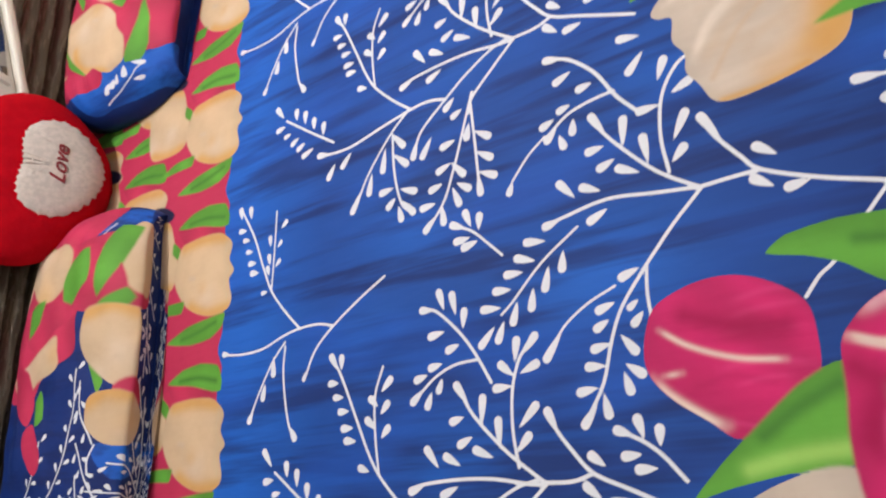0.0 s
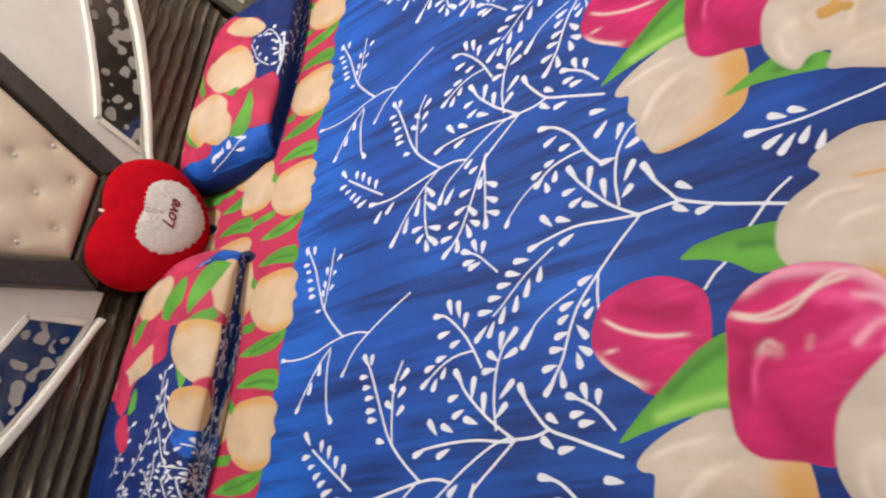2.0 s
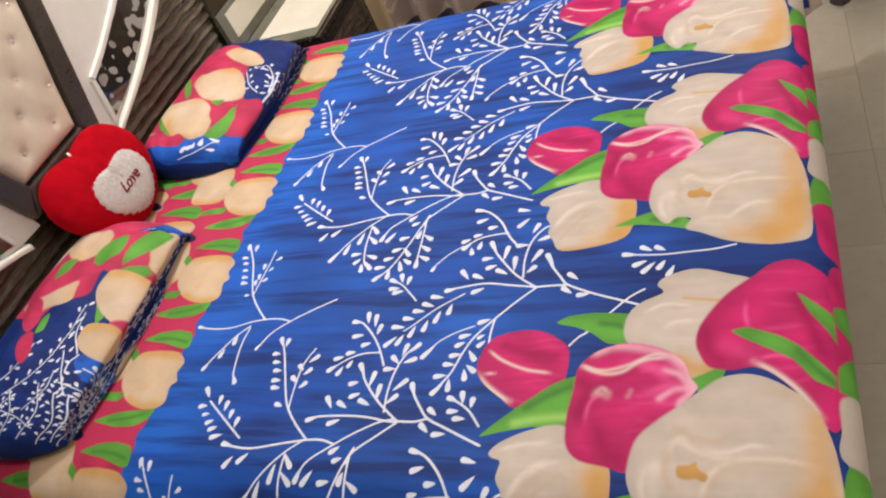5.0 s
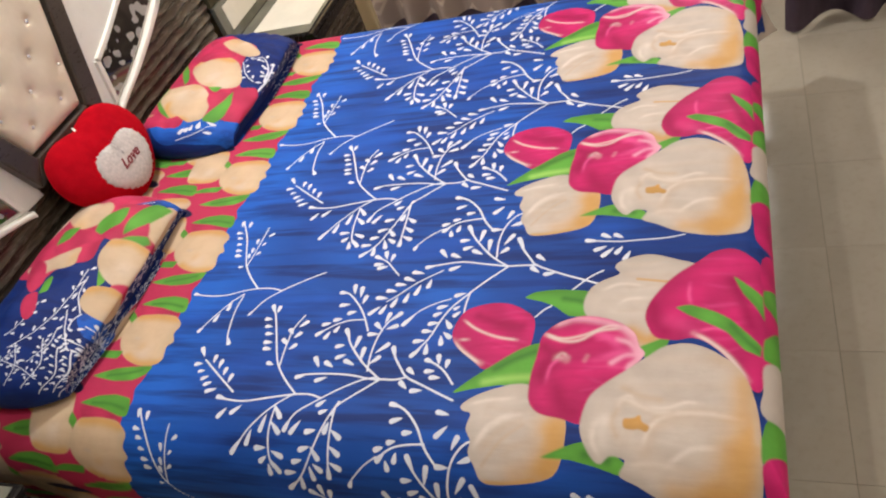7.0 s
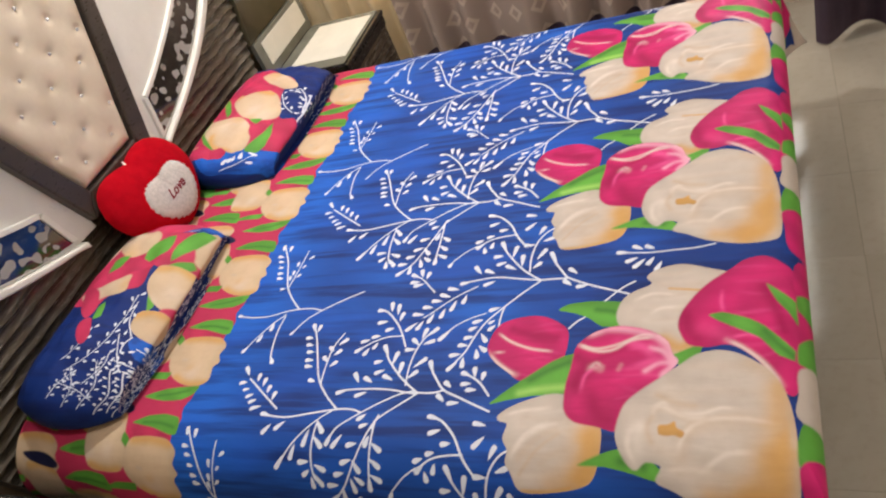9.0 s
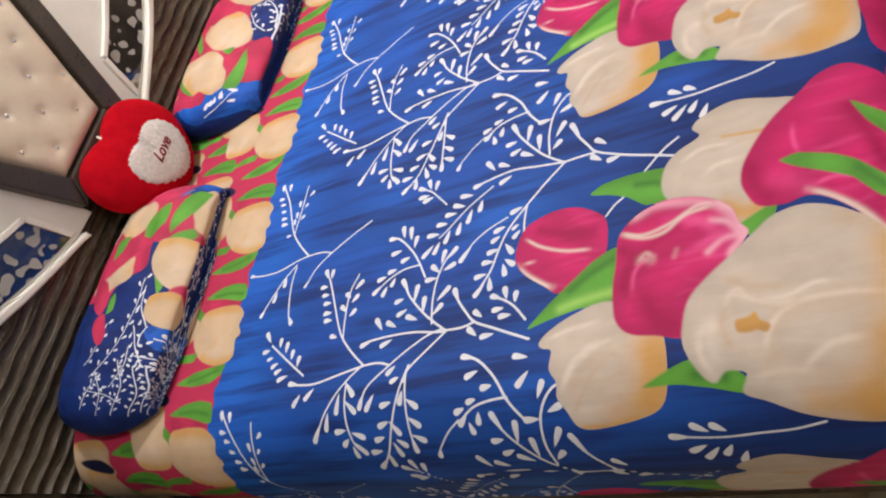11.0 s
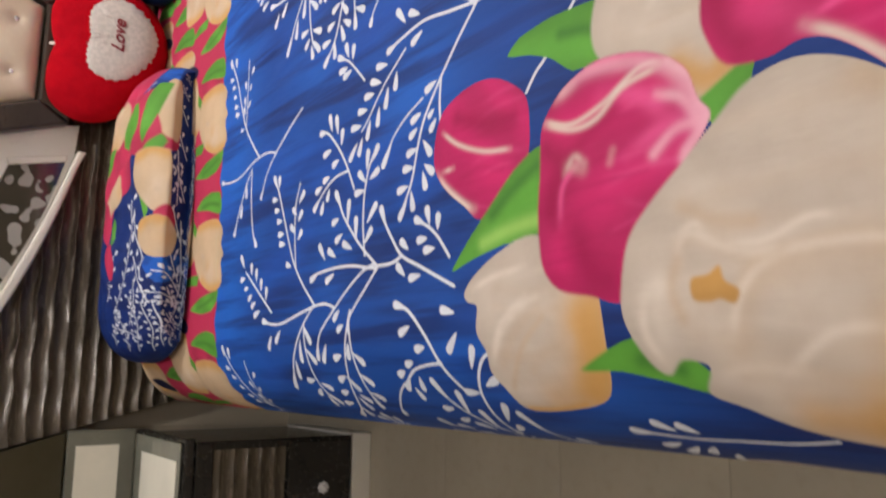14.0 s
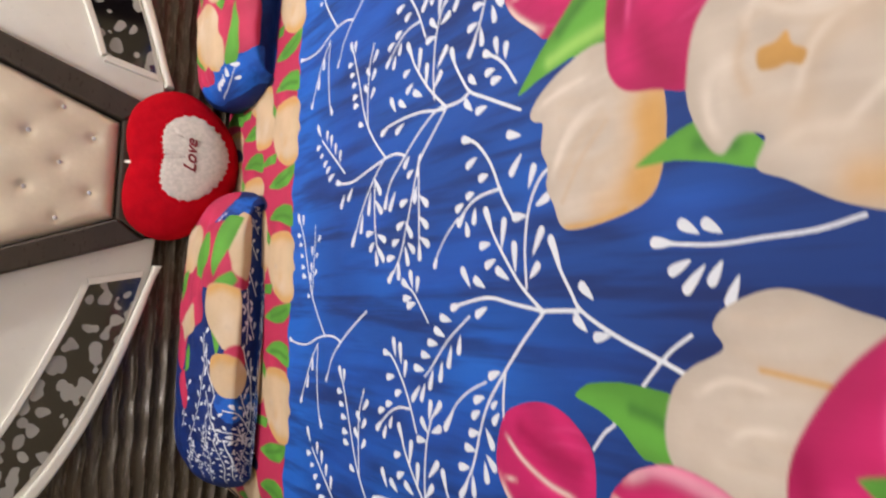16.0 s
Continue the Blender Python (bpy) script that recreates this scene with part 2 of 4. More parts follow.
def windows(points, margin):
    """The parts of the design that a shape touches, wrapped over the repeat: rows, columns, and their places."""
    p = np.asarray(points, float).reshape(-1, 2)
    lo, hi = p.min(0) - margin, p.max(0) + margin
    j0, j1 = max(0, int((lo[1] - LOW) / STEP)), min(ROWS, int((hi[1] - LOW) / STEP) + 2)
    i0, i1 = int(lo[0] // STEP), int(hi[0] // STEP) + 2
    rows, cols = np.arange(j0, j1), np.arange(i0, min(i1, i0 + COLS))
    gx, gy = np.meshgrid(cols * STEP * 1.0, rows * STEP * 1.0 + LOW)
    return np.ix_(rows, cols % COLS), gx, gy


def smooth_line(flat, closed=False, cuts=5, sharp=1.0):
    p = np.asarray(flat, float).reshape(-1, 2)
    if closed:
        q = np.vstack([p[-1:], p, p[:2]])
    else:
        q = np.vstack([2 * p[:1] - p[1:2], p, 2 * p[-1:] - p[-2:-1]])
    out = []
    for a, b, c, d in zip(q, q[1:], q[2:], q[3:]):
        for s in np.arange(cuts) / cuts:
            out.append(sharp * 0.5 * (2 * b + (c - a) * s + (2 * a - 5 * b + 4 * c - d) * s * s + (3 * b - a - 3 * c + d) * s ** 3) + (1 - sharp) * (b + (c - b) * s))
    if not closed:
        out.append(q[-2])
    return np.array(out)


def line_distance(gx, gy, pts):
    best = np.full(gx.shape, 1e9)
    for (ax, ay), (bx, by) in zip(pts, pts[1:]):
        dx, dy = bx - ax, by - ay
        s = np.clip(((gx - ax) * dx + (gy - ay) * dy) / (dx * dx + dy * dy + 1e-9), 0, 1)
        best = np.minimum(best, np.hypot(gx - ax - s * dx, gy - ay - s * dy))
    return best


def stem(width, *flat):
    pts = smooth_line(flat, cuts=4)
    cells, gx, gy = windows(pts, 14)
    sprig_map[cells] = np.minimum(sprig_map[cells], line_distance(gx, gy, pts) - width)


def bud(x0, y0, x1, y1, fat=3.6):
    """A drop with its point at the first end and its round end at the other."""
    long = math.hypot(x1 - x0, y1 - y0)
    r1 = min(6.4, max(fat, 0.24 * long))
    dx, dy = (x1 - x0) / long, (y1 - y0) / long
    x1, y1, long = x1 - dx * r1, y1 - dy * r1, max(long - r1, 1)
    cells, gx, gy = windows((x0, y0, x1, y1), 18)
    s = np.clip(((gx - x0) * dx + (gy - y0) * dy) / long, 0, 1)
    d = np.hypot(gx - x0 - s * dx * long, gy - y0 - s * dy * long) - (0.5 + (r1 - 0.5) * np.sin(s * math.pi / 2))
    sprig_map[cells] = np.minimum(sprig_map[cells], d)


def petal(kind, *flat):
    pts = smooth_line(flat, True, sharp=0.45 if kind == "leaf" else 1.0)
    cells, gx, gy = windows(pts, 22)
    ring = np.vstack([pts, pts[:1]])
    inside = np.zeros(gx.shape, bool)
    for (ax, ay), (bx, by) in zip(ring, ring[1:]):
        if ay != by:
            inside ^= ((ay > gy) != (by > gy)) & (gx < (bx - ax) * (gy - ay) / (by - ay) + ax)
    d = line_distance(gx, gy, ring) * np.where(inside, -1, 1)
    before = bloom_map[cells]
    soft = np.clip(0.5 - d / 4, 0, 1)
    soft = np.where(before > 0, np.where(d < before, np.maximum(soft, d < 9), soft), soft)[..., None]
    turn, slow = 0.7 * len(pts), 0.045 if kind in ("cream", "tan") else 0.06
    folds = np.sin((gx * math.cos(turn) + gy * math.sin(turn)) * slow + 2.2 * np.sin((gy - gx) * 0.011 + turn))
    rim = (0.93 + 0.10 * np.clip(-d / 28, 0, 1) + (0.055 if kind in ("cream", "tan") else 0.13) * folds)[..., None]
    dye_map[cells] = dye_map[cells] * (1 - soft) + np.array(DYES[kind]) * rim * soft
    bloom_map[cells] = np.minimum(before, d)
    last_petal["line"], last_petal["ring"] = ring, (cells, d)


def streak(kind, width, *flat, gain=0.85):
    """A soft brush line within the last petal, fading out at both ends."""
    cells, d = last_petal["ring"]
    _, gx, gy = windows(last_petal["line"], 22)
    pts = smooth_line(flat)
    soft = np.exp(-(line_distance(gx, gy, pts) / (width * 1.15)) ** 2)
    for end in (pts[0], pts[-1]) if kind in ("white", "rose") else ():
        soft = soft * (1 - 0.7 * np.exp(-((gx - end[0]) ** 2 + (gy - end[1]) ** 2) / (width * 2.5) ** 2))
    soft = (gain * soft * np.clip(0.5 - d / 2, 0, 1))[..., None]
    dye_map[cells] = dye_map[cells] * (1 - soft) + np.array(DYES[kind]) * soft


def folds(kind, width, x0, x1, y0, y1, count, seed):
    """Brush lines that run along the petal between two heights."""
    rng = random.Random(seed)
    for k in range(count):
        x = x0 + (x1 - x0) * (k + rng.uniform(0.1, 0.9)) / count
        a, b = y0 + (y1 - y0) * rng.uniform(0, 0.3), y1 - (y1 - y0) * rng.uniform(0, 0.3)
        streak(kind, width * rng.uniform(0.7, 1.3), x, a, x + rng.uniform(-14, 14), (a + b) / 2, x + rng.uniform(-10, 10), b, gain=0.22)


def mottle(seed):
    """Soft uneven patches inside the last petal."""
    cells, d = last_petal["ring"]
    _, gx, gy = windows(last_petal["line"], 22)
    rng = random.Random(seed)
    p = last_petal["line"]
    for kind in ("shade", "white", "ochre", "white", "shade"):
        x, y = rng.uniform(p[:, 0].min(), p[:, 0].max()), rng.uniform(p[:, 1].min(), p[:, 1].max())
        r = rng.uniform(14, 30)
        soft = (0.38 * np.exp(-((gx - x) ** 2 + (gy - y) ** 2) / r ** 2) * np.clip(0.5 - d / 2, 0, 1))[..., None]
        dye_map[cells] = dye_map[cells] * (1 - soft) + np.array(DYES[kind]) * soft


def lighten(*flat):
    """Brighter blue ground inside an outline."""
    pts = smooth_line(flat, True)
    cells, gx, gy = windows(pts, 12)
    ring = np.vstack([pts, pts[:1]])
    inside = np.zeros(gx.shape, bool)
    for (ax, ay), (bx, by) in zip(ring, ring[1:]):
        if ay != by:
            inside ^= ((ay > gy) != (by > gy)) & (gx < (bx - ax) * (gy - ay) / (by - ay) + ax)
    tone_map[cells] = np.where(inside, 0.9, tone_map[cells])


def feather(*flat):
    """A fine stem with small buds on both sides."""
    stem(1.2, *flat)
    pts = smooth_line(flat, cuts=12)
    gone, turn = 0.0, 1
    for (ax, ay), (bx, by) in zip(pts, pts[1:]):
        step = math.hypot(bx - ax, by - ay)
        gone += step
        if gone > 11 and step > 0:
            gone, turn = 0.0, -turn
            dx, dy = (bx - ax) / step, (by - ay) / step
            bud(bx - turn * dy * 4, by + turn * dx * 4, bx + dx * 8 - turn * dy * 12, by + dy * 8 + turn * dx * 12, fat=2.6)


# forked sprig by the border
stem(2.2, 336, 1596, 329, 1540, 331, 1483, 345, 1433, 352, 1389, 352, 1344, 343, 1308)
stem(2.2, 405, 1194, 378, 1248, 343, 1308, 306, 1351, 260, 1374)
stem(2.4, 619, 1558, 550, 1517, 480, 1487, 436, 1466, 392, 1430, 352, 1389)
stem(2.0, 436, 1466, 501, 1460, 589, 1455)
stem(2.2, 334, 1425, 301, 1458, 251, 1489, 203, 1512)
stem(2.2, 326, 1424, 275, 1427, 196, 1411, 168, 1395)
bud(572, 1542, 576, 1566)
bud(550, 1531, 554, 1553)
bud(524, 1521, 528, 1542)
bud(499, 1510, 502, 1534)
bud(478, 1502, 482, 1528)
bud(436, 1476, 436, 1495)
bud(593, 1529, 620, 1532)
bud(551, 1442, 564, 1424)
bud(522, 1470, 545, 1473)
bud(515, 1451, 528, 1439)
bud(486, 1471, 509, 1475)
bud(479, 1457, 492, 1442)
bud(466, 1473, 487, 1479)
bud(311, 1454, 275, 1453)
bud(267, 1473, 236, 1479)
bud(599, 1557, 626, 1562)
bud(222, 1502, 200, 1514)
bud(186, 1406, 161, 1390)
bud(275, 1371, 258, 1377)
bud(334, 1577, 338, 1600)
# short feathered sprig
stem(2.4, 114, 1438, 70, 1376, 22, 1306)
bud(123, 1446, 154, 1470)
bud(104, 1408, 131, 1411)
bud(88, 1384, 117, 1385)
bud(67, 1359, 94, 1361)
bud(46, 1334, 75, 1334)
bud(102, 1440, 99, 1467)
bud(81, 1422, 77, 1443)
bud(65, 1400, 54, 1423)
bud(48, 1382, 38, 1406)
bud(29, 1358, 19, 1391)
# upright feathered sprig
stem(2.4, 294, 1312, 252, 1286, 180, 1252, 129, 1228, 96, 1207, 57, 1169, 23, 1128)
stem(2.1, 99, 1208, 155, 1215, 216, 1216, 260, 1200)
bud(245, 1293, 247, 1318)
bud(221, 1282, 223, 1306)
bud(198, 1270, 199, 1295)
bud(171, 1260, 172, 1288)
bud(150, 1254, 153, 1281)
bud(103, 1227, 111, 1251)
bud(266, 1288, 292, 1288)
bud(220, 1204, 242, 1181)
bud(199, 1210, 216, 1229)
bud(186, 1205, 206, 1187)
bud(165, 1214, 184, 1236)
bud(150, 1204, 169, 1186)
bud(267, 1296, 296, 1314)
# long lower branch
stem(2.6, 7, 1344, 2, 1324, -2, 1265, 12, 1192, 23, 1128, 24, 1089, 15, 1056)
stem(2.3, 76, 938, 67, 972, 40, 1021, 11, 1062, -25, 1107, -58, 1123)
bud(1, 1315, 8, 1349)
bud(-40, 1117, -73, 1128)
bud(-21, 1301, -50, 1322)
bud(-12, 1262, -38, 1288)
stem(2.2, 24, 1133, -7, 1171, -68, 1223, -110, 1248)
stem(2.3, -14, 1168, -83, 1166, -139, 1154, -159, 1137)
bud(-137, 1151, -166, 1127)
bud(-90, 1237, -131, 1265)
bud(-9, 1170, -43, 1142)
bud(-49, 1167, -78, 1136)
bud(-115, 1155, -129, 1120)
bud(-109, 1168, -112, 1201)
bud(-127, 1165, -144, 1186)
bud(-143, 1160, -173, 1154)
bud(-31, 1184, -77, 1192)
bud(-69, 1215, -109, 1224)
bud(-42, 1087, -77, 1111)
stem(2.3, 9, 1006, -73, 1034, -111, 1048, -157, 1068, -194, 1097)
stem(2.3, -7, 1010, -81, 1006, -135, 1004, -162, 1002)
bud(-180, 1086, -204, 1112)
bud(-63, 1042, -70, 1073)
bud(-100, 1053, -110, 1083)
bud(-130, 1070, -137, 1099)
bud(-159, 1085, -162, 1118)
bud(-100, 1052, -130, 1027)
bud(-137, 1044, -155, 1018)
bud(-141, 1053, -177, 1040)
bud(-166, 1074, -201, 1072)
bud(-61, 1005, -81, 976)
bud(-96, 1005, -117, 975)
bud(-131, 1002, -147, 970)
bud(-135, 1004, -171, 1002)
bud(-43, 1015, -73, 1022)
# second fork with a spray above
stem(2.5, 72, 1146, 79, 1127, 83, 1067, 81, 1006, 72, 952, 70, 925)
stem(2.5, 201, 1054, 167, 1033, 123, 991, 97, 960, 72, 926)
stem(2.3, 93, 964, 144, 971, 194, 969, 231, 958, 254, 942)
stem(2.6, 72, 926, 72, 887, 80, 859)
stem(2.4, 70, 925, 38, 962, -1, 1006, -26, 1014)
bud(78, 1123, 69, 1152)
bud(184, 1042, 218, 1065)
bud(242, 949, 268, 925)
bud(100, 1096, 132, 1120)
bud(101, 1058, 118, 1088)
bud(74, 1063, 61, 1095)
bud(167, 1050, 161, 1076)
bud(139, 1036, 127, 1063)
bud(108, 1003, 123, 1037)
bud(151, 1021, 196, 1017)
bud(119, 992, 163, 994)
bud(143, 962, 175, 930)
bud(112, 966, 137, 943)
bud(201, 970, 200, 1001)
bud(214, 966, 236, 990)
bud(216, 956, 228, 924)
bud(233, 963, 268, 957)
bud(12, 1040, -7, 1062)
bud(-14, 1026, -24, 1049)
stem(2.6, 154, 915, 135, 905, 107, 884, 80, 859, 60, 815, 40, 770, 24, 733)
bud(132, 904, 167, 920)
bud(87, 842, 105, 865)
bud(48, 850, 69, 874)
bud(47, 811, 44, 843)
# small sprigs
stem(2.5, 129, 824, 115, 795, 96, 770, 65, 744)
bud(121, 804, 131, 829)
bud(116, 790, 146, 798)
bud(105, 771, 132, 770)
bud(98, 794, 97, 822)
bud(81, 777, 81, 806)
stem(2.0, 456, 1058, 439, 1023, 412, 995, 389, 973)
bud(445, 1033, 459, 1062)
bud(445, 1023, 476, 1034)
bud(437, 1010, 465, 1006)
bud(429, 1026, 428, 1057)
bud(421, 1012, 414, 1044)
# third fork with its spray
stem(2.5, 414, 900, 419, 873, 428, 806, 419, 745, 410, 685)
stem(2.5, 540, 810, 504, 785, 457, 745, 433, 718, 410, 685)
stem(2.4, 441, 719, 492, 723, 547, 714, 585, 689, 598, 658)
stem(2.6, 410, 685, 411, 649, 411, 613)
stem(2.6, 489, 667, 465, 654, 434, 632, 411, 613, 383, 555, 361, 494, 346, 454)
stem(2.4, 408, 684, 369, 727, 328, 764)
stem(2.4, 328, 764, 281, 801, 238, 820, 188, 835, 152, 857)
stem(2.2, 328, 764, 289, 767, 238, 764, 225, 777)
bud(417, 877, 412, 906)
bud(519, 796, 559, 817)
bud(465, 651, 507, 673)
bud(163, 846, 134, 869)
bud(443, 851, 474, 876)
bud(442, 813, 457, 844)
bud(415, 806, 401, 838)
bud(505, 801, 502, 830)
bud(482, 788, 472, 816)
bud(452, 757, 469, 790)
bud(494, 775, 540, 769)
bud(461, 744, 505, 747)
bud(481, 708, 520, 685)
bud(452, 714, 473, 692)
bud(537, 719, 537, 752)
bud(572, 716, 605, 702)
bud(547, 702, 559, 671)
bud(424, 592, 445, 618)
bud(386, 602, 405, 627)
bud(383, 564, 380, 593)
bud(326, 774, 316, 804)
bud(286, 779, 274, 795)
bud(270, 774, 252, 791)
bud(288, 810, 279, 839)
bud(267, 820, 255, 843)
bud(236, 822, 231, 850)
bud(209, 831, 211, 860)
bud(183, 843, 179, 874)
bud(245, 807, 217, 786)
bud(208, 804, 189, 779)
bud(198, 807, 168, 799)
bud(175, 836, 142, 831)
# feather with buds on both sides
stem(2.0, 401, 852, 363, 912, 317, 961, 302, 980)
bud(393, 902, 399, 938)
bud(368, 920, 380, 955)
bud(356, 941, 358, 974)
bud(335, 962, 338, 994)
bud(312, 980, 315, 1016)
bud(373, 877, 342, 882)
bud(357, 901, 320, 910)
bud(331, 927, 297, 932)
bud(317, 953, 282, 963)
bud(293, 976, 261, 989)
bud(288, 991, 259, 1020)
# bent sprig with a side branch
stem(2.4, 335, 1119, 327, 1093, 290, 1054, 254, 1027, 210, 1002)
stem(2.2, 245, 1024, 243, 1063, 230, 1098, 209, 1127)
bud(331, 1101, 335, 1127)
bud(327, 1080, 362, 1090)
bud(316, 1059, 354, 1066)
bud(293, 1047, 325, 1043)
bud(295, 1080, 290, 1112)
bud(272, 1054, 264, 1080)
bud(214, 1121, 194, 1146)
bud(235, 1113, 228, 1140)
bud(248, 1086, 243, 1113)
bud(209, 1106, 183, 1116)
bud(227, 1086, 204, 1095)
stem(1.9, 309, 808, 293, 848, 272, 880, 253, 897)
bud(263, 888, 225, 917)
# arched sprig
stem(2.7, 8, 868, -5, 837, -41, 801, -86, 776, -117, 752)
stem(2.3, -79, 777, -82, 815, -91, 851, -114, 884)
stem(1.9, -111, 887, -133, 917, -164, 946)
bud(2, 847, 10, 880)
bud(-100, 866, -124, 888)
bud(-164, 946, -186, 955)
bud(-24, 836, -36, 867)
bud(-55, 806, -59, 833)
bud(-76, 842, -82, 866)
bud(-90, 870, -99, 895)
bud(-99, 841, -125, 845)
bud(-117, 865, -142, 858)
bud(-12, 731, -5, 765)
bud(-36, 729, -65, 757)
# sprig by the tulips and a loose stalk
stem(2.1, 485, 493, 482, 472, 478, 418, 481, 366, 484, 315, 493, 272)
bud(482, 469, 486, 504)
bud(490, 438, 505, 466)
bud(489, 411, 503, 436)
bud(465, 448, 451, 480)
bud(460, 431, 430, 460)
bud(463, 411, 437, 428)
bud(448, 393, 416, 407)
stem(2.2, 388, 450, 373, 474, 356, 493, 327, 519, 286, 555, 272, 573, 251, 590)
# tulips and leaves, back to front
petal('leaf', 309, 625, 326, 601, 332, 548, 327, 482, 313, 449, 257, 468, 253, 512, 281, 548, 297, 583)
streak('leaf_dark', 7, 305, 531, 297, 492, 281, 465)
petal('cream', 289, 484, 330, 476, 355, 453, 376, 413, 397, 425, 418, 407, 434, 351, 416, 288, 393, 240, 336, 262, 257, 306, 183, 303, 161, 342, 179, 366, 211, 397, 238, 448, 257, 475)
folds("white", 6, 260, 430, 300, 450, 6, 9)
folds("shade", 6, 240, 420, 280, 430, 5, 10)
streak('ochre', 16, 211, 374, 190, 343, 197, 321)
streak('ochre', 3, 359, 372, 353, 328, 347, 286)
streak('white', 4, 289, 406, 301, 386, 304, 350)
streak('white', 4, 330, 444, 346, 408, 340, 358)
petal('leaf', 165, 361, 180, 337, 201, 293, 176, 298, 144, 335)
petal('pink', 257, 347, 296, 338, 344, 310, 377, 281, 409, 240, 434, 210, 443, 169, 423, 135, 381, 102, 258, 101, 147, 106, 76, 120, 81, 143, 138, 174, 182, 216, 196, 248, 190, 281, 197, 321, 227, 340)
folds("plum", 8, 120, 420, 110, 300, 8, 5)
folds("rose", 4, 150, 420, 105, 280, 8, 6)
streak('plum', 16, 281, 331, 235, 323, 212, 305)
streak('rose', 4, 344, 258, 312, 259, 284, 254)
streak('plum', 12, 350, 170, 288, 149, 229, 135)
streak('rose', 14, 242, 294, 228, 266, 213, 249)
streak('white', 5, 208, 246, 183, 210, 145, 174, 94, 144)
streak('rose', 4, 213, 238, 221, 205, 212, 173)
petal('leaf', 277, 284, 284, 255, 265, 205, 243, 172, 201, 136, 171, 109, 152, 110, 166, 147, 211, 181, 233, 216, 258, 261)
streak('leaf_dark', 7, 229, 172, 187, 142, 163, 117)
petal('leaf', 360, 166, 334, 137, 303, 101, 244, 102, 276, 123, 311, 147)
petal('pink', 264, 766, 281, 744, 293, 704, 292, 663, 277, 626, 248, 592, 208, 585, 162, 590, 131, 614, 115, 656, 107, 683, 128, 711, 158, 751, 189, 775, 222, 779)
folds("plum", 5, 130, 280, 600, 740, 5, 3)
folds("rose", 3, 120, 280, 590, 700, 6, 4)
streak("white", 5, 122, 690, 132, 712, 160, 750, 185, 772)
streak('plum', 14, 255, 725, 231, 665, 224, 617)
streak('white', 3, 242, 758, 217, 723, 196, 672, 187, 620)
streak('white', 5, 155, 750, 132, 719, 118, 698)
streak('white', 3, 186, 758, 187, 735)
petal('leaf', 43, 740, 84, 701, 122, 657, 158, 613, 178, 567, 104, 548, 73, 561, 67, 634, 55, 695)
streak('leaf_dark', 8, 108, 655, 131, 621, 155, 574)
streak('leaf_light', 9, 73, 673, 84, 625, 89, 570)
petal('cream', 12, 711, 34, 691, 58, 645, 72, 585, 49, 539, 5, 492, -20, 480, -64, 480, -106, 489, -128, 508, -141, 550, -150, 616, -144, 649, -115, 664, -91, 678, -65, 676, -40, 689, -7, 685, 0, 703)
folds("white", 6, -140, 50, 520, 690, 6, 7)
folds("shade", 6, -140, 40, 500, 670, 5, 8)
streak('ochre', 26, -34, 504, -77, 498, -114, 515)
streak('white', 4, 17, 693, 29, 652, 36, 598)
streak('white', 5, -78, 666, -31, 640, -1, 597)
streak('shade', 4, -113, 647, -61, 610, -26, 569)
streak('ochre', 5, -147, 640, -145, 583, -135, 540)
streak('ochre', 34, -22, 488, -63, 491, -97, 498, gain=0.75)
streak('ochre', 22, -118, 521, -129, 578, gain=0.45)
streak('white', 5, -71, 666, -35, 635, -8, 597, 1, 563, gain=0.6)
streak('shade', 8, -79, 649, -43, 619, -16, 577, gain=0.5)
streak('shade', 7, -89, 601, -67, 572, -53, 529, gain=0.4)
petal('pink', 193, 565, 216, 552, 240, 523, 253, 474, 241, 412, 211, 368, 175, 354, 151, 341, 111, 373, 75, 415, 41, 434, -5, 446, -18, 456, -8, 491, 2, 538, 27, 564, 61, 571, 103, 572, 147, 567)
folds("rose", 3.5, 20, 230, 350, 470, 9, 1)
folds("plum", 4, 0, 200, 400, 560, 6, 2)
streak("blush", 6, 222, 385, 200, 362, 175, 354, 151, 344, 118, 370)
streak("blush", 6, 190, 400, 180, 372, 150, 352)
streak("blush", 6, 130, 405, 150, 380, 150, 350)
streak('plum', 14, 170, 557, 141, 528, 97, 553)
streak('plum', 20, 64, 512, 24, 495, 6, 470)
streak('rose', 10, 210, 470, 196, 420, 160, 382)
streak('white', 3, 205, 559, 191, 517, 202, 469, 226, 423, 226, 393)
streak('blush', 5, 168, 354, 151, 345, 125, 368)
streak('white', 6, 228, 540, 237, 516)
streak('white', 4, 134, 527, 152, 514, 142, 498)
streak('rose', 7, 248, 511, 249, 461, 238, 400)
streak('rose', 4, 77, 538, 119, 532, 142, 510)
streak('rose', 8, 137, 438, 152, 404, 165, 371)
streak('blush', 9, 235, 530, 246, 493, 238, 436, 219, 390, 187, 363, 147, 348, gain=0.6)
streak('rose', 16, 175, 354, 140, 367, 128, 391, gain=0.7)
streak('white', 6, 144, 524, 139, 511, 134, 501, gain=0.9)
streak('white', 4, 146, 458, 134, 462, gain=0.9)
streak('plum', 9, 78, 547, 132, 546, 164, 506, 192, 457, gain=0.6)
streak('white', 3.5, 200, 558, 184, 514, 188, 478, 212, 443, 220, 397, gain=0.8)
streak('plum', 12, 12, 548, -8, 501, -9, 448, gain=0.5)
petal('leaf', -89, 525, -67, 483, -54, 441, -79, 375, -98, 358, -113, 372, -101, 415, -90, 469)
streak('leaf_dark', 9, -78, 438, -87, 395)
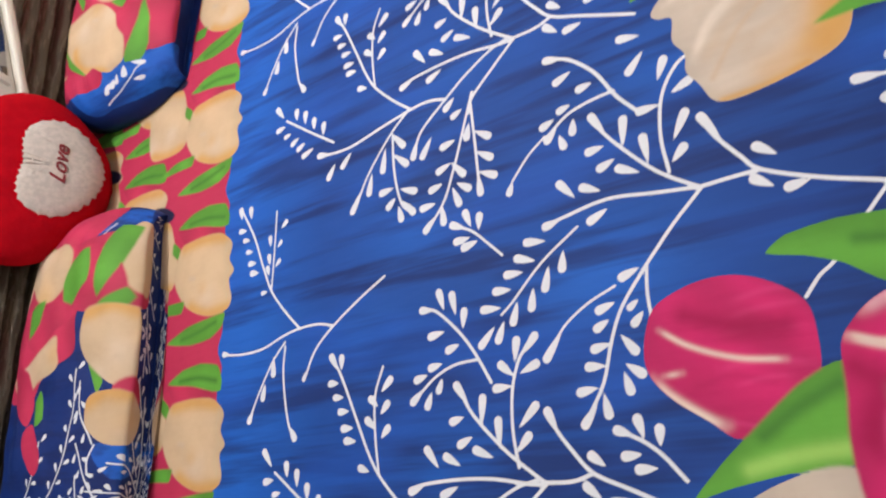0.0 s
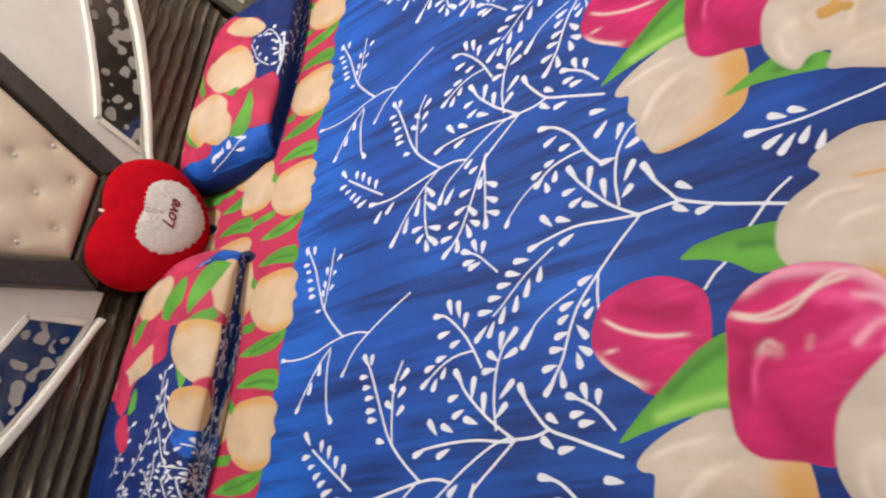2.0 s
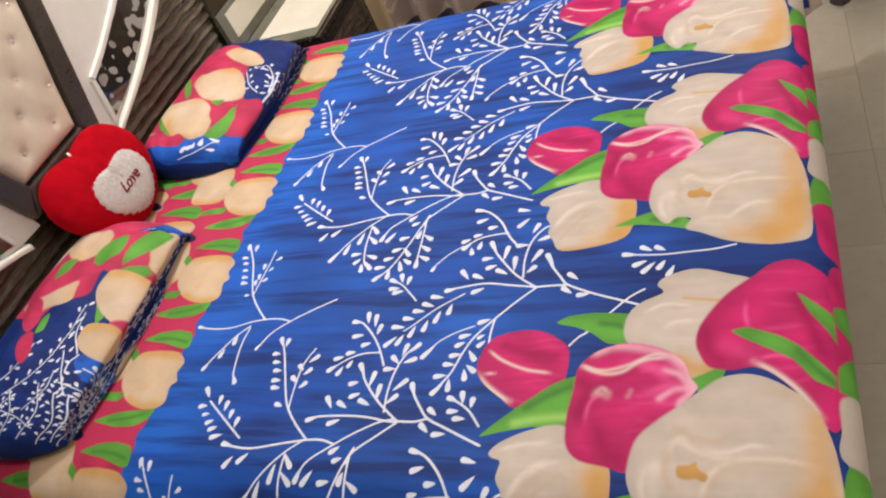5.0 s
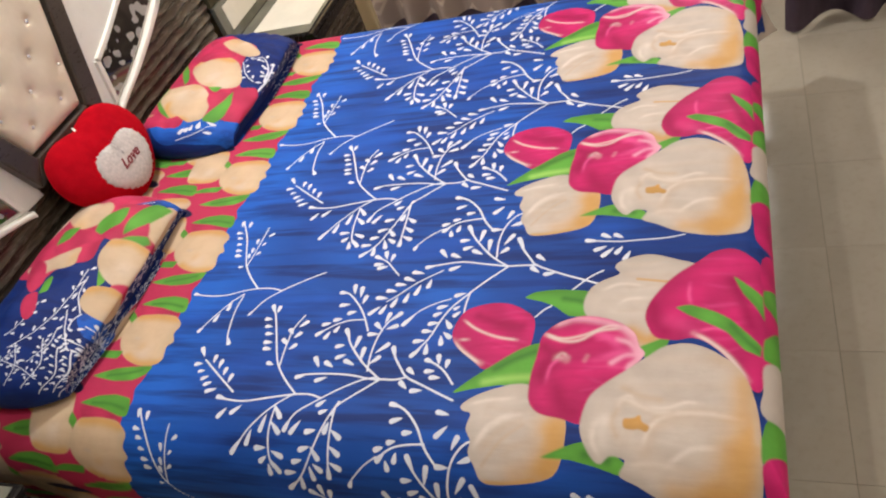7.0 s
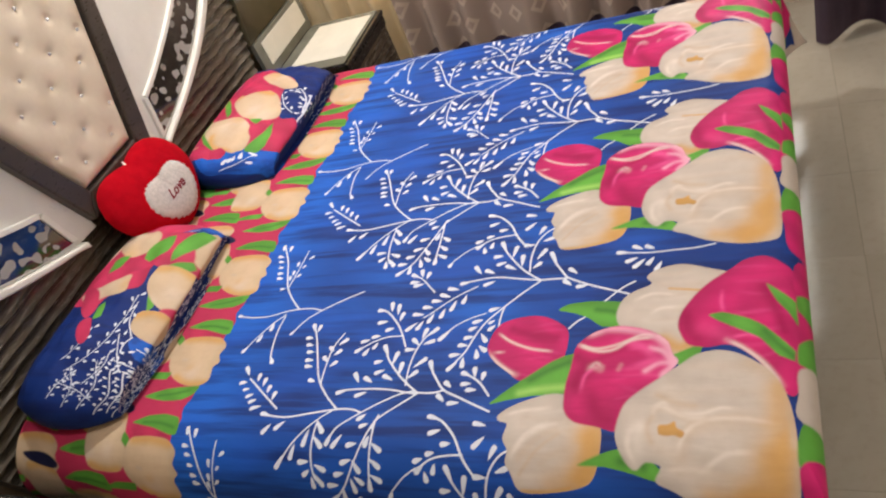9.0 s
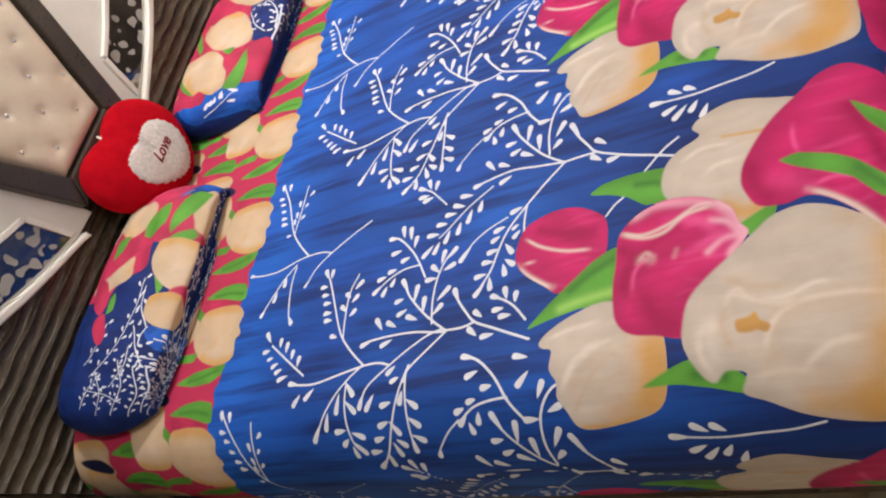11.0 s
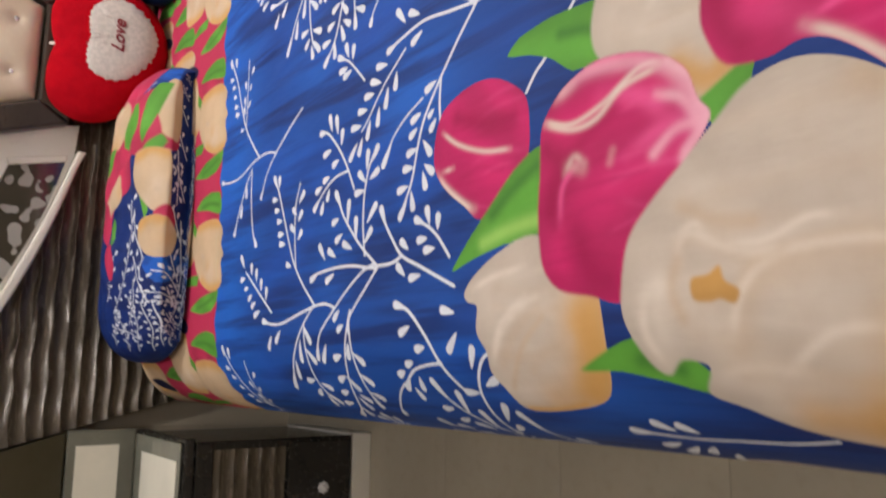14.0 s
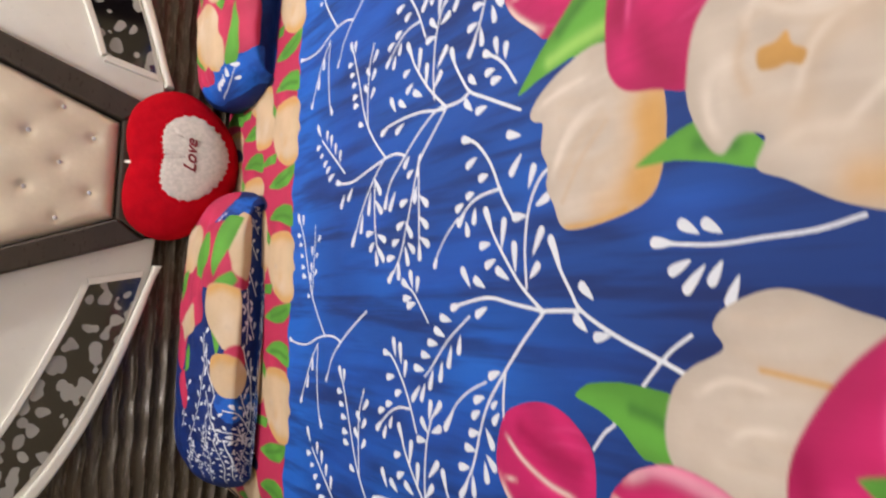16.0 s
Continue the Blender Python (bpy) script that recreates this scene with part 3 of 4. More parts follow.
petal('cream', -37, 450, 1, 451, 47, 440, 82, 410, 118, 367, 147, 335, 173, 303, 182, 259, 169, 216, 138, 174, 104, 149, 45, 131, -25, 124, -91, 124, -159, 132, -173, 170, -172, 224, -155, 290, -129, 340, -113, 372, -85, 362, -78, 390, -94, 410, -78, 430)
folds("white", 8, -150, 150, 180, 420, 7, 11)
folds("shade", 9, -160, 160, 130, 380, 7, 12)
streak("shade", 16, 150, 200, 110, 150, 40, 133, -40, 128)
streak('white', 6, -16, 426, -53, 425, -84, 410)
streak('white', 4, 27, 329, 26, 292, 40, 256, 39, 225)
streak('shade', 7, 70, 375, 52, 341, 45, 303)
streak('shade', 7, -15, 316, 8, 296, 21, 225, 6, 176)
streak('ochre', 24, -15, 143, -72, 154, -126, 160, -157, 206)
streak('white', 4, 41, 384, 51, 363, 39, 351)
streak('shade', 6, 18, 382, -8, 391, -38, 380)
streak('white', 5, -95, 292, -57, 244, -53, 196)
streak('shade', 8, 81, 145, 21, 132, -37, 129)
streak('white', 10, -30, 427, -14, 417, -4, 405, -32, 412, -72, 401, gain=0.8)
streak('shade', 12, -69, 326, -19, 310, 7, 273, 10, 215, 1, 156, gain=0.55)
streak('white', 5, -58, 332, -13, 315, 12, 283, 18, 224, 9, 155, gain=0.7)
streak('shade', 8, 33, 380, 37, 357, 15, 314, 15, 282, gain=0.5)
streak('white', 5, 18, 378, 33, 380, 43, 366, 27, 335, 17, 303, 21, 272, gain=0.6)
streak('shade', 7, -88, 341, -86, 289, -98, 234, -93, 187, gain=0.4)
streak('white', 6, -97, 357, -86, 320, -91, 261, gain=0.45)
streak('ochre', 22, 87, 152, 16, 156, gain=0.6)
streak('ochre', 30, -59, 168, -103, 180, -128, 203, gain=0.7)
streak('ochre', 20, -138, 180, -141, 230, -137, 274, gain=0.6)
petal('ochre', -1, 368, 2, 350, 9, 338, -5, 333, -15, 319, -27, 324, -22, 338, -24, 350, -20, 367)
# the row of flowers that hangs over the foot
petal("pink", 90, 112, 250, 106, 420, 104, 440, 20, 380, -60, 250, -90, 120, -40)
petal("leaf", 150, 112, 200, 108, 240, 60, 190, 0, 150, 50)
petal("leaf", 290, 104, 330, 104, 350, 50, 300, 10, 270, 60)
petal("cream", 15, 112, 80, 116, 140, 108, 150, 40, 120, -60, 40, -90, -10, -30)
petal("leaf", -75, 122, -30, 124, 15, 110, 0, 40, -50, 30)
petal("pink", -200, 108, -130, 120, -70, 118, -50, 40, -90, -60, -170, -60, -215, 20)
petal("cream", -120, -40, 0, -70, 150, -60, 280, -70, 300, -180, 160, -230, -40, -220)
# the border of flowers by the head: rows of one motif, twice to a repeat
gx, gy = np.meshgrid(np.arange(COLS) * STEP * 1.0, np.arange(ROWS) * STEP * 1.0 + LOW)
hem = gy - 1606 - 5 * np.sin(gx * 2 * math.pi / 110) - 3 * np.sin(gx * 2 * math.pi / 66)
bloom_map[:] = np.where(hem > -20, np.minimum(bloom_map, -hem), bloom_map)
dye_map[hem > -6] = DYES["crimson"]


def moved(dx, dy, *flat):
    return [c + (dx, dy)[k % 2] for k, c in enumerate(flat)]


for dx, dy in ((0, 440), (330, 440), (165, 235), (495, 235), (0, 0), (330, 0)):
    petal('tan', *moved(dx, dy, 678, 1911, 663, 1812, 607, 1779, 539, 1761, 500, 1781, 496, 1843, 512, 1900, 602, 1921))
    mottle(25)
    streak('ochre', 13, *moved(dx, dy, 665, 1902, 669, 1844, 652, 1800))
    streak('ochre', 13, *moved(dx, dy, 501, 1787, 498, 1837, 514, 1892))
    petal('leaf', *moved(dx, dy, 605, 1781, 586, 1756, 558, 1754, 580, 1783))
    petal('navy', *moved(dx, dy, 702, 1926, 703, 1839, 675, 1787, 659, 1807, 678, 1895))
    petal('crimson', *moved(dx, dy, 631, 1770, 625, 1717, 597, 1612, 584, 1637, 570, 1709))
    petal('leaf', *moved(dx, dy, 631, 1766, 654, 1720, 660, 1664, 650, 1612, 623, 1597, 601, 1598, 601, 1621, 619, 1687))
    streak('leaf_dark', 5, *moved(dx, dy, 633, 1727, 633, 1670, 621, 1614))
    petal('tan', *moved(dx, dy, 553, 1765, 587, 1748, 593, 1712, 594, 1675, 587, 1620, 559, 1585, 527, 1591, 501, 1576, 483, 1590, 442, 1581, 423, 1602, 423, 1654, 446, 1712, 480, 1749, 516, 1768))
    mottle(62)
    streak('ochre', 13, *moved(dx, dy, 585, 1740, 587, 1674, 577, 1610))
    streak('ochre', 13, *moved(dx, dy, 428, 1594, 427, 1655, 448, 1707))
    streak('shade', 5, *moved(dx, dy, 512, 1715, 509, 1702))
    petal('leaf', *moved(dx, dy, 445, 1855, 467, 1802, 467, 1732, 443, 1738, 444, 1778))
    petal('leaf', *moved(dx, dy, 385, 1781, 410, 1716, 418, 1645, 420, 1599, 394, 1606, 375, 1640, 371, 1702))
    streak('leaf_dark', 5, *moved(dx, dy, 387, 1732, 394, 1678, 406, 1626))
# blue field: darker towards the foot, pale patches, plain bright band beside the border
gx, gy = np.meshgrid(np.arange(COLS) * STEP * 1.0, np.arange(ROWS) * STEP * 1.0 + LOW)
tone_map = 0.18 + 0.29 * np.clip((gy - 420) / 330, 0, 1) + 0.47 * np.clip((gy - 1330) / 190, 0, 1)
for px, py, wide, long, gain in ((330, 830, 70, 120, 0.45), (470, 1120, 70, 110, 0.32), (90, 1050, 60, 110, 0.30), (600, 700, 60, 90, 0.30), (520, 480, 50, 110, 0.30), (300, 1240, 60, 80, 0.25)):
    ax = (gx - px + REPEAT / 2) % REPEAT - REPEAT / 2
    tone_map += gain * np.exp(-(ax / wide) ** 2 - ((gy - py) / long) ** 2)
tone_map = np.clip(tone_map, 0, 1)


def sampled(table, u, v):
    """Design values at places u, v in metres, between the design's cells."""
    a, b = (u * 1000 / STEP) % COLS, np.clip((v * 1000 - LOW) / STEP, 0, ROWS - 1.001)
    i, j = a.astype(int), b.astype(int)
    fa, fb = a - i, b - j
    i, k = i % COLS, (i + 1) % COLS
    if table.ndim == 3:
        fa, fb = fa[:, None], fb[:, None]
    return (table[j, i] * (1 - fa) + table[j, k] * fa) * (1 - fb) + (table[j + 1, i] * (1 - fa) + table[j + 1, k] * fa) * fb


def dye_mesh(me, tone, sprig, bloom, dye):
    for key, values in (("tone", tone), ("sprig", sprig), ("bloom", bloom)):
        me.attributes.new(key, "FLOAT", "POINT").data.foreach_set("value", np.ascontiguousarray(values, np.float32))
    rgba = np.ones((len(dye), 4), np.float32)
    rgba[:, :3] = dye
    me.attributes.new("dye", "FLOAT_COLOR", "POINT").data.foreach_set("color", rgba.ravel())


def ripple(x, y, scale, seed):
    """A cheap smooth noise from a few crossed waves."""
    rng = np.random.RandomState(seed)
    out = 0
    for k in range(7):
        a, f = rng.uniform(0, 6.28), scale * rng.uniform(0.6, 1.8)
        out = out + np.sin((x * math.cos(a) + y * math.sin(a)) * f + rng.uniform(0, 6.28))
    return out / 7


# ---- the room ----
WX0, WX1, WY0, WY1, TOP = -1.9, 2.56, -2.3, 2.34, 2.9
ob = tagged(new("floor", mesh_of("floor", [(WX0, WY0, -0.012), (WX1, WY0, -0.012), (WX1, WY1, -0.012), (WX0, WY1, -0.012)], [(0, 1, 2, 3)], GROUT)), "polished beige tiled floor", "floor", kind="structure")
FLOOR = ob
for name, dims in (("wall_south", (WX0, WX1, WY0 - 0.12, WY0, 0, TOP)), ("wall_north", (WX0 - 0.1, WX1 + 0.1, WY1, WY1 + 0.12, 0, TOP)), ("wall_west", (WX0 - 0.12, WX0, WY0, WY1, 0, TOP))):
    bm, mat = block(PLASTER, *dims)
    me = bpy.data.meshes.new(name)
    bm.to_mesh(me)
    me.materials.append(mat)
    tagged(new(name, me), "plain cream painted wall", "wall", kind="structure")
bm = bmesh.new()
OY0, OY1, OZ0, OZ1 = -0.02, 2.14, 0.60, 2.40
for dims in ((WX1, WX1 + 0.12, WY0, OY0, 0, TOP), (WX1, WX1 + 0.12, OY1, WY1, 0, TOP), (WX1, WX1 + 0.12, OY0, OY1, 0, OZ0), (WX1, WX1 + 0.12, OY0, OY1, OZ1, TOP)):
    box(bm, *dims)
me = bpy.data.meshes.new("wall_east")
bm.to_mesh(me)
me.materials.append(PLASTER)
tagged(new("wall_east", me), "cream painted wall with a window opening", "wall", kind="structure")
bm, mat = block(CEILING, WX0 - 0.1, WX1 + 0.1, WY0 - 0.1, WY1 + 0.1, TOP, TOP + 0.1)
me = bpy.data.meshes.new("ceiling")
bm.to_mesh(me)
me.materials.append(mat)
tagged(new("ceiling", me), "white painted ceiling", "ceiling", kind="structure")
window = thing("window_1", "white framed window in the wall", "window", kind="structure")
bm = bmesh.new()
for dims in ((WX1 + 0.05, WX1 + 0.1, OY0, OY1, OZ0, OZ0 + 0.05), (WX1 + 0.05, WX1 + 0.1, OY0, OY1, OZ1 - 0.05, OZ1), (WX1 + 0.05, WX1 + 0.1, OY0, OY0 + 0.05, OZ0 + 0.05, OZ1 - 0.05), (WX1 + 0.05, WX1 + 0.1, OY1 - 0.05, OY1, OZ0 + 0.05, OZ1 - 0.05)):
    box(bm, *dims)
part("window_frame", (bm, WHITE), window)

for lx, ly, share in LAMPS:
    lamp = thing("downlight", "small round recessed ceiling downlight", "lamp", "ceiling downlights", at=(lx, ly, TOP))
    bm = bmesh.new()
    bmesh.ops.create_cone(bm, cap_ends=True, segments=28, radius1=0.050, radius2=0.058, depth=0.012, matrix=Matrix.Translation((0, 0, -0.006)))
    part("trim_ring", (bm, WHITE), lamp)
    bm = bmesh.new()
    bmesh.ops.create_circle(bm, cap_ends=True, segments=24, radius=0.028, matrix=Matrix.Translation((0, 0, -0.0135)) @ Matrix.Rotation(math.pi, 4, "X"))
    part("diffuser", (bm, LAMP_GLOW), lamp)

# ---- the headboard: axis at CX, its face at FACE ----
CX, FACE = 0.775, 2.19
BX0, BX1, BZ1 = CX - 1.17, CX + 1.17, 1.85
headboard = thing("headboard", "headboard of cream tufted leather, white lacquer, mirrors and bronze waves", "headboard")


def board(z):
    """Half the width of the whole headboard, which widens upwards."""
    return 0.967 + 0.27 * (z - 0.523)


part("back_board", slab(DARK_WOOD, [(CX - board(0), 0.0), (CX + board(0), 0.0), (CX + board(BZ1), BZ1), (CX - board(BZ1), BZ1)], FACE + 0.045, WY1 - 0.002, 0.0), headboard)
for s in (-1, 1):
    outline = [(CX + s * (board(0.705) + 0.005), 0.705), (CX + s * 1.51, 0.705), (CX + s * 1.51, 1.62), (CX + s * (board(1.62) + 0.005), 1.62)]
    part("side_panel", slab(SIDE_GLASS, outline[::s], FACE + 0.018, WY1 - 0.004, 0.003), headboard, "dark olive glossy glass side panel")


def wave_panel(x0, x1, z0, z1, y, pitch=0.040, depth=0.013, step=0.007, seed=0, slant=False):
    xs = np.linspace(x0, x1, int((x1 - x0) / step) + 2)
    zs = np.linspace(z0, z1, int((z1 - z0) / 0.0028) + 2)
    X, Z = np.meshgrid(xs, zs)
    if slant:
        X = CX + (X - CX) / (x1 - CX) * board(Z)
    bend = 0.0022 * np.sin(X * 2 * math.pi / 0.155 + Z * 9 + seed) + 0.0012 * np.sin(X * 41 + Z * 23)
    wave = np.abs(np.sin((Z + bend) * math.pi / pitch)) ** 0.75
    Y = y - depth * (1 - wave) * (0.85 + 0.15 * np.sin(X * 2 * math.pi / 0.155 + Z * 40))
    return sheet_mesh("wave_panel", np.stack([X.ravel(), Y.ravel(), Z.ravel()], 1), grid_faces(len(zs), len(xs)), WAVES)


part("wave_panel", wave_panel(BX0, BX1, 0.30, BZ1, FACE + 0.040, slant=True), headboard, "bronze brown panel of wavy ridges")


def half(z):
    """Half the width of the tufted middle at a height."""
    return 0.137 + 0.375 * (z - 0.852)


# the tufted leather
ZB, ZT = 0.858, 1.74
BUTTONS = []
for r in range(11):
    z = 0.925 + r * 0.078
    w = half(z) - 0.03
    for k in range(-6, 7):
        x = (k + 0.5 * (1 - r % 2)) * 0.150
        if abs(x) < w:
            BUTTONS.append((x, z))
n, m = 150, 110
S, Z = np.meshgrid(np.linspace(-1, 1, m), np.linspace(ZB, ZT, n))
X = S * (half(Z) - 0.004)
puff = np.full(X.shape, 1.0)
for bx, bz in BUTTONS:
    d = np.hypot(X - bx, Z - bz)
    puff -= 0.45 * np.exp(-(d / 0.014) ** 2) + 0.40 * np.exp(-(d / 0.048) ** 2)
edge = np.minimum(np.minimum((1 - np.abs(S)) * half(Z), Z - ZB), ZT - Z)
rise = (1 - np.exp(-edge / 0.012)) * (0.022 + 0.012 * puff + 0.002 * ripple(X, Z, 30, 4))
pts = np.stack([(X + CX).ravel(), (FACE - 0.002 - rise).ravel(), Z.ravel()], 1)
part("tufted_leather", sheet_mesh("tufted_leather", pts, grid_faces(n, m), LEATHER), headboard, "cream leather padding with deep buttons")
bm = bmesh.new()
bmesh.ops.create_icosphere(bm, subdivisions=2, radius=0.0062)
for v in bm.verts:
    v.co.y *= 0.6
button = bpy.data.meshes.new("button")
bm.to_mesh(button)
bm.free()
button.materials.append(CRYSTAL)
for bx, bz in BUTTONS:
    part("button", button, headboard).location = (CX + bx, FACE - 0.0275, bz)

# dark frame of the middle: bottom ledge and two rising bars
part("bottom_ledge", slab(DARK_WOOD, [(CX - 0.185, 0.775), (CX + 0.185, 0.775), (CX + 0.137, 0.856), (CX - 0.137, 0.856)], FACE - 0.030, FACE + 0.045, 0.008), headboard, "dark wood ledge")
for s in (-1, 1):
    w0, w1 = half(0.852), half(1.76)
    outline = [(CX + s * w0, 0.852), (CX + s * (w0 + 0.052), 0.778), (CX + s * (w1 + 0.055), 1.76), (CX + s * w1, 1.76)]
    part("frame_bar", slab(DARK_WOOD, outline[::s], FACE - 0.034, FACE + 0.045, 0.007), headboard, "dark wood bar")


def arc(points, cuts=6):
    return [tuple(p) for p in smooth_line([c for p in points for c in p], cuts=cuts)]


# white wings: a flat field, an etched mirror crescent, and raised rims
RIM = arc([(0.258, 0.722), (0.31, 0.742), (0.42, 0.775), (0.575, 0.830), (0.74, 0.905), (0.885, 0.997), (1.02, 1.12), (1.12, 1.28)])
RIM_IN = arc([(0.258, 0.744), (0.31, 0.760), (0.42, 0.797), (0.57, 0.854), (0.725, 0.927), (0.865, 1.018), (0.99, 1.138), (1.085, 1.29)])
MIR_OUT = arc([(0.292, 0.772), (0.42, 0.806), (0.565, 0.864), (0.718, 0.937), (0.853, 1.026), (0.975, 1.146), (1.07, 1.295)])
MIR_IN = arc([(0.322, 0.905), (0.42, 0.940), (0.53, 0.987), (0.63, 1.033), (0.735, 1.090), (0.84, 1.165), (0.93, 1.26)])
for s in (-1, 1):
    def side(points):
        return [(CX + s * a, z) for a, z in points][::s]
    field = [(half(0.80) + 0.062, 0.742)] + RIM_IN[2:] + [(1.085, 1.74), (half(1.74) + 0.056, 1.74), (half(0.86) + 0.056, 0.86)]
    part("white_field", slab(WHITE, side(field), FACE + 0.004, FACE + 0.045, 0.003), headboard, "white lacquered board")
    part("outer_rim", slab(WHITE, side(RIM + RIM_IN[::-1]), FACE - 0.020, FACE + 0.045, 0.006), headboard, "raised white rim")
    part("mirror", slab(MIRROR, side(MIR_OUT + MIR_IN[::-1]), FACE - 0.001, FACE + 0.003, 0.0), headboard, "dark mirror with frosted shapes")
    lip = [(a - 0.016 * 0.45, z + 0.016) for a, z in MIR_IN]
    part("inner_lip", slab(WHITE, side(MIR_IN + lip[::-1]), FACE - 0.010, FACE + 0.004, 0.003), headboard, "raised white lip")
    end = [(0.322, 0.905), (0.292, 0.772), (0.272, 0.766), (0.303, 0.912)]
    part("end_lip", slab(WHITE, side(end), FACE - 0.010, FACE + 0.004, 0.003), headboard, "raised white lip")

# ---- the bed ----
MX0, MX1, MY0, MZ = -0.168, 1.720, 0.092, 0.55
bed = thing("bed", "low double bed base in dark wood", "bed")
part("base", block(DARK_WOOD, MX0 + 0.05, MX1 - 0.05, MY0 + 0.06, FACE + 0.012, 0.05, 0.30, bevel=0.008), bed)
for bx in (MX0 + 0.12, MX1 - 0.18):
    for by in (MY0 + 0.14, 1.95):
        part("foot", block(BLACK, bx, bx + 0.06, by, by + 0.06, 0.0, 0.05), bed)
tagged(new("mattress", mesh_of("mattress", [], [], MATTRESS)), "thick white mattress under the printed sheet", "mattress")
bm = box(bmesh.new(), MX0 + 0.075, MX1 - 0.012, MY0 + 0.014, FACE + 0.008, 0.302, MZ - 0.032, bevel=0.055)
bm.to_mesh(bpy.data.objects["mattress"].data)
bm.free()

# the printed sheet: flat on top, rounded over the edges, hanging at three sides
cell, coarse, NEAR_R, R, FOOT_R, DROP = 0.0026, 0.009, 0.165, 0.05, 0.062, 0.26
ua, ub = MX0 + NEAR_R - NEAR_R * math.pi / 2 - DROP + 0.11, MX1 - R + R * math.pi / 2 + DROP
va, vb = MY0 + FOOT_R - FOOT_R * math.pi / 2 - DROP, FACE + 0.004
us = np.concatenate([np.arange(ua, MX0 - 0.05, coarse), np.arange(MX0 - 0.05, MX1 + 0.03, cell), np.arange(MX1 + 0.03, ub, coarse)])
vs = np.concatenate([np.arange(va, MY0 - 0.06, coarse), np.arange(MY0 - 0.06, 1.86, cell), np.arange(1.86, vb, coarse / 2)])
U, V = np.meshgrid(us, vs)


def folded(past, r):
    """Over an edge of radius r: how far out and how far down a length past the edge's start lies."""
    a = np.clip(past / r, 0, math.pi / 2)
    rest = np.clip(past - r * math.pi / 2, 0, None)
    return r * np.sin(a), r * (1 - np.cos(a)) + rest, rest


# the mattress is a little crowned and the cloth drawn in towards its middle
KNOTS = (0, 0.35, 0.70, 1.05, 1.70)
u, v = U.ravel(), V.ravel()
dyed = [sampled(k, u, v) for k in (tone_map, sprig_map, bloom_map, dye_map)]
drawn = np.interp(U, np.linspace(-0.4, 2, 49), np.convolve(np.interp(np.linspace(-0.5, 2.1, 53), KNOTS, (0.011, 0.001, -0.007, -0.018, 0)), np.ones(5) / 5, "valid"))
V = V + np.interp(U, KNOTS, (0.004, -0.005, -0.004, -0.012, 0)) * np.clip((V - 0.1) / 0.2, 0, 1) - 0.0115 * np.clip(V - 0.9, -0.75, 1)
crown = np.interp(U, np.linspace(-0.4, 2, 49), np.convolve(np.interp(np.linspace(-0.5, 2.1, 53), KNOTS, (-0.010, 0.0, 0.0095, 0.0108, 0)), np.ones(5) / 5, "valid"))
U = U + drawn
lo_out, lo_down, lo_rest = folded(MX0 + NEAR_R - U, NEAR_R)
hi_out, hi_down, hi_rest = folded(U - (MX1 - R), R)
ft_out, ft_down, ft_rest = folded(MY0 + FOOT_R - V, FOOT_R)
side_rest = lo_rest + hi_rest
X = np.clip(U, MX0 + NEAR_R, MX1 - R) - lo_out + hi_out
Y = np.clip(V, MY0 + FOOT_R, None) - ft_out
down = np.maximum(lo_down + hi_down, ft_down)
sway = np.sin(V * 17 + 1.3) * 0.5 + np.sin(V * 31) * 0.3
X += np.sign(hi_rest - lo_rest) * side_rest * (0.03 * sway * np.clip(side_rest / DROP, 0, 1) - 0.05)
Y -= ft_rest * (0.03 * np.clip(ft_rest / DROP, 0, 1) * np.sin(U * 19 + 0.7) - 0.02)
corner = np.minimum(side_rest, ft_rest)
X += np.sign(hi_rest - lo_rest) * corner * 0.42
Y -= corner * 0.30
top = np.clip(1 - down / 0.03, 0, 1)
Z = MZ - down + crown * np.clip(1 - down / 0.25, 0, 1) + top * (0.0022 * ripple(X, Y, 9, 1) + 0.0009 * ripple(X, Y * 0.25, 75, 2))
Z = np.maximum(Z, 0.03)
me = sheet_mesh("bed_sheet", np.stack([X.ravel(), Y.ravel(), Z.ravel()], 1), grid_faces(len(vs), len(us)), PRINT)
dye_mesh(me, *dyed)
tagged(new("bed_sheet", me), "royal blue cotton sheet printed with pink tulips and white sprigs", "bed sheet")


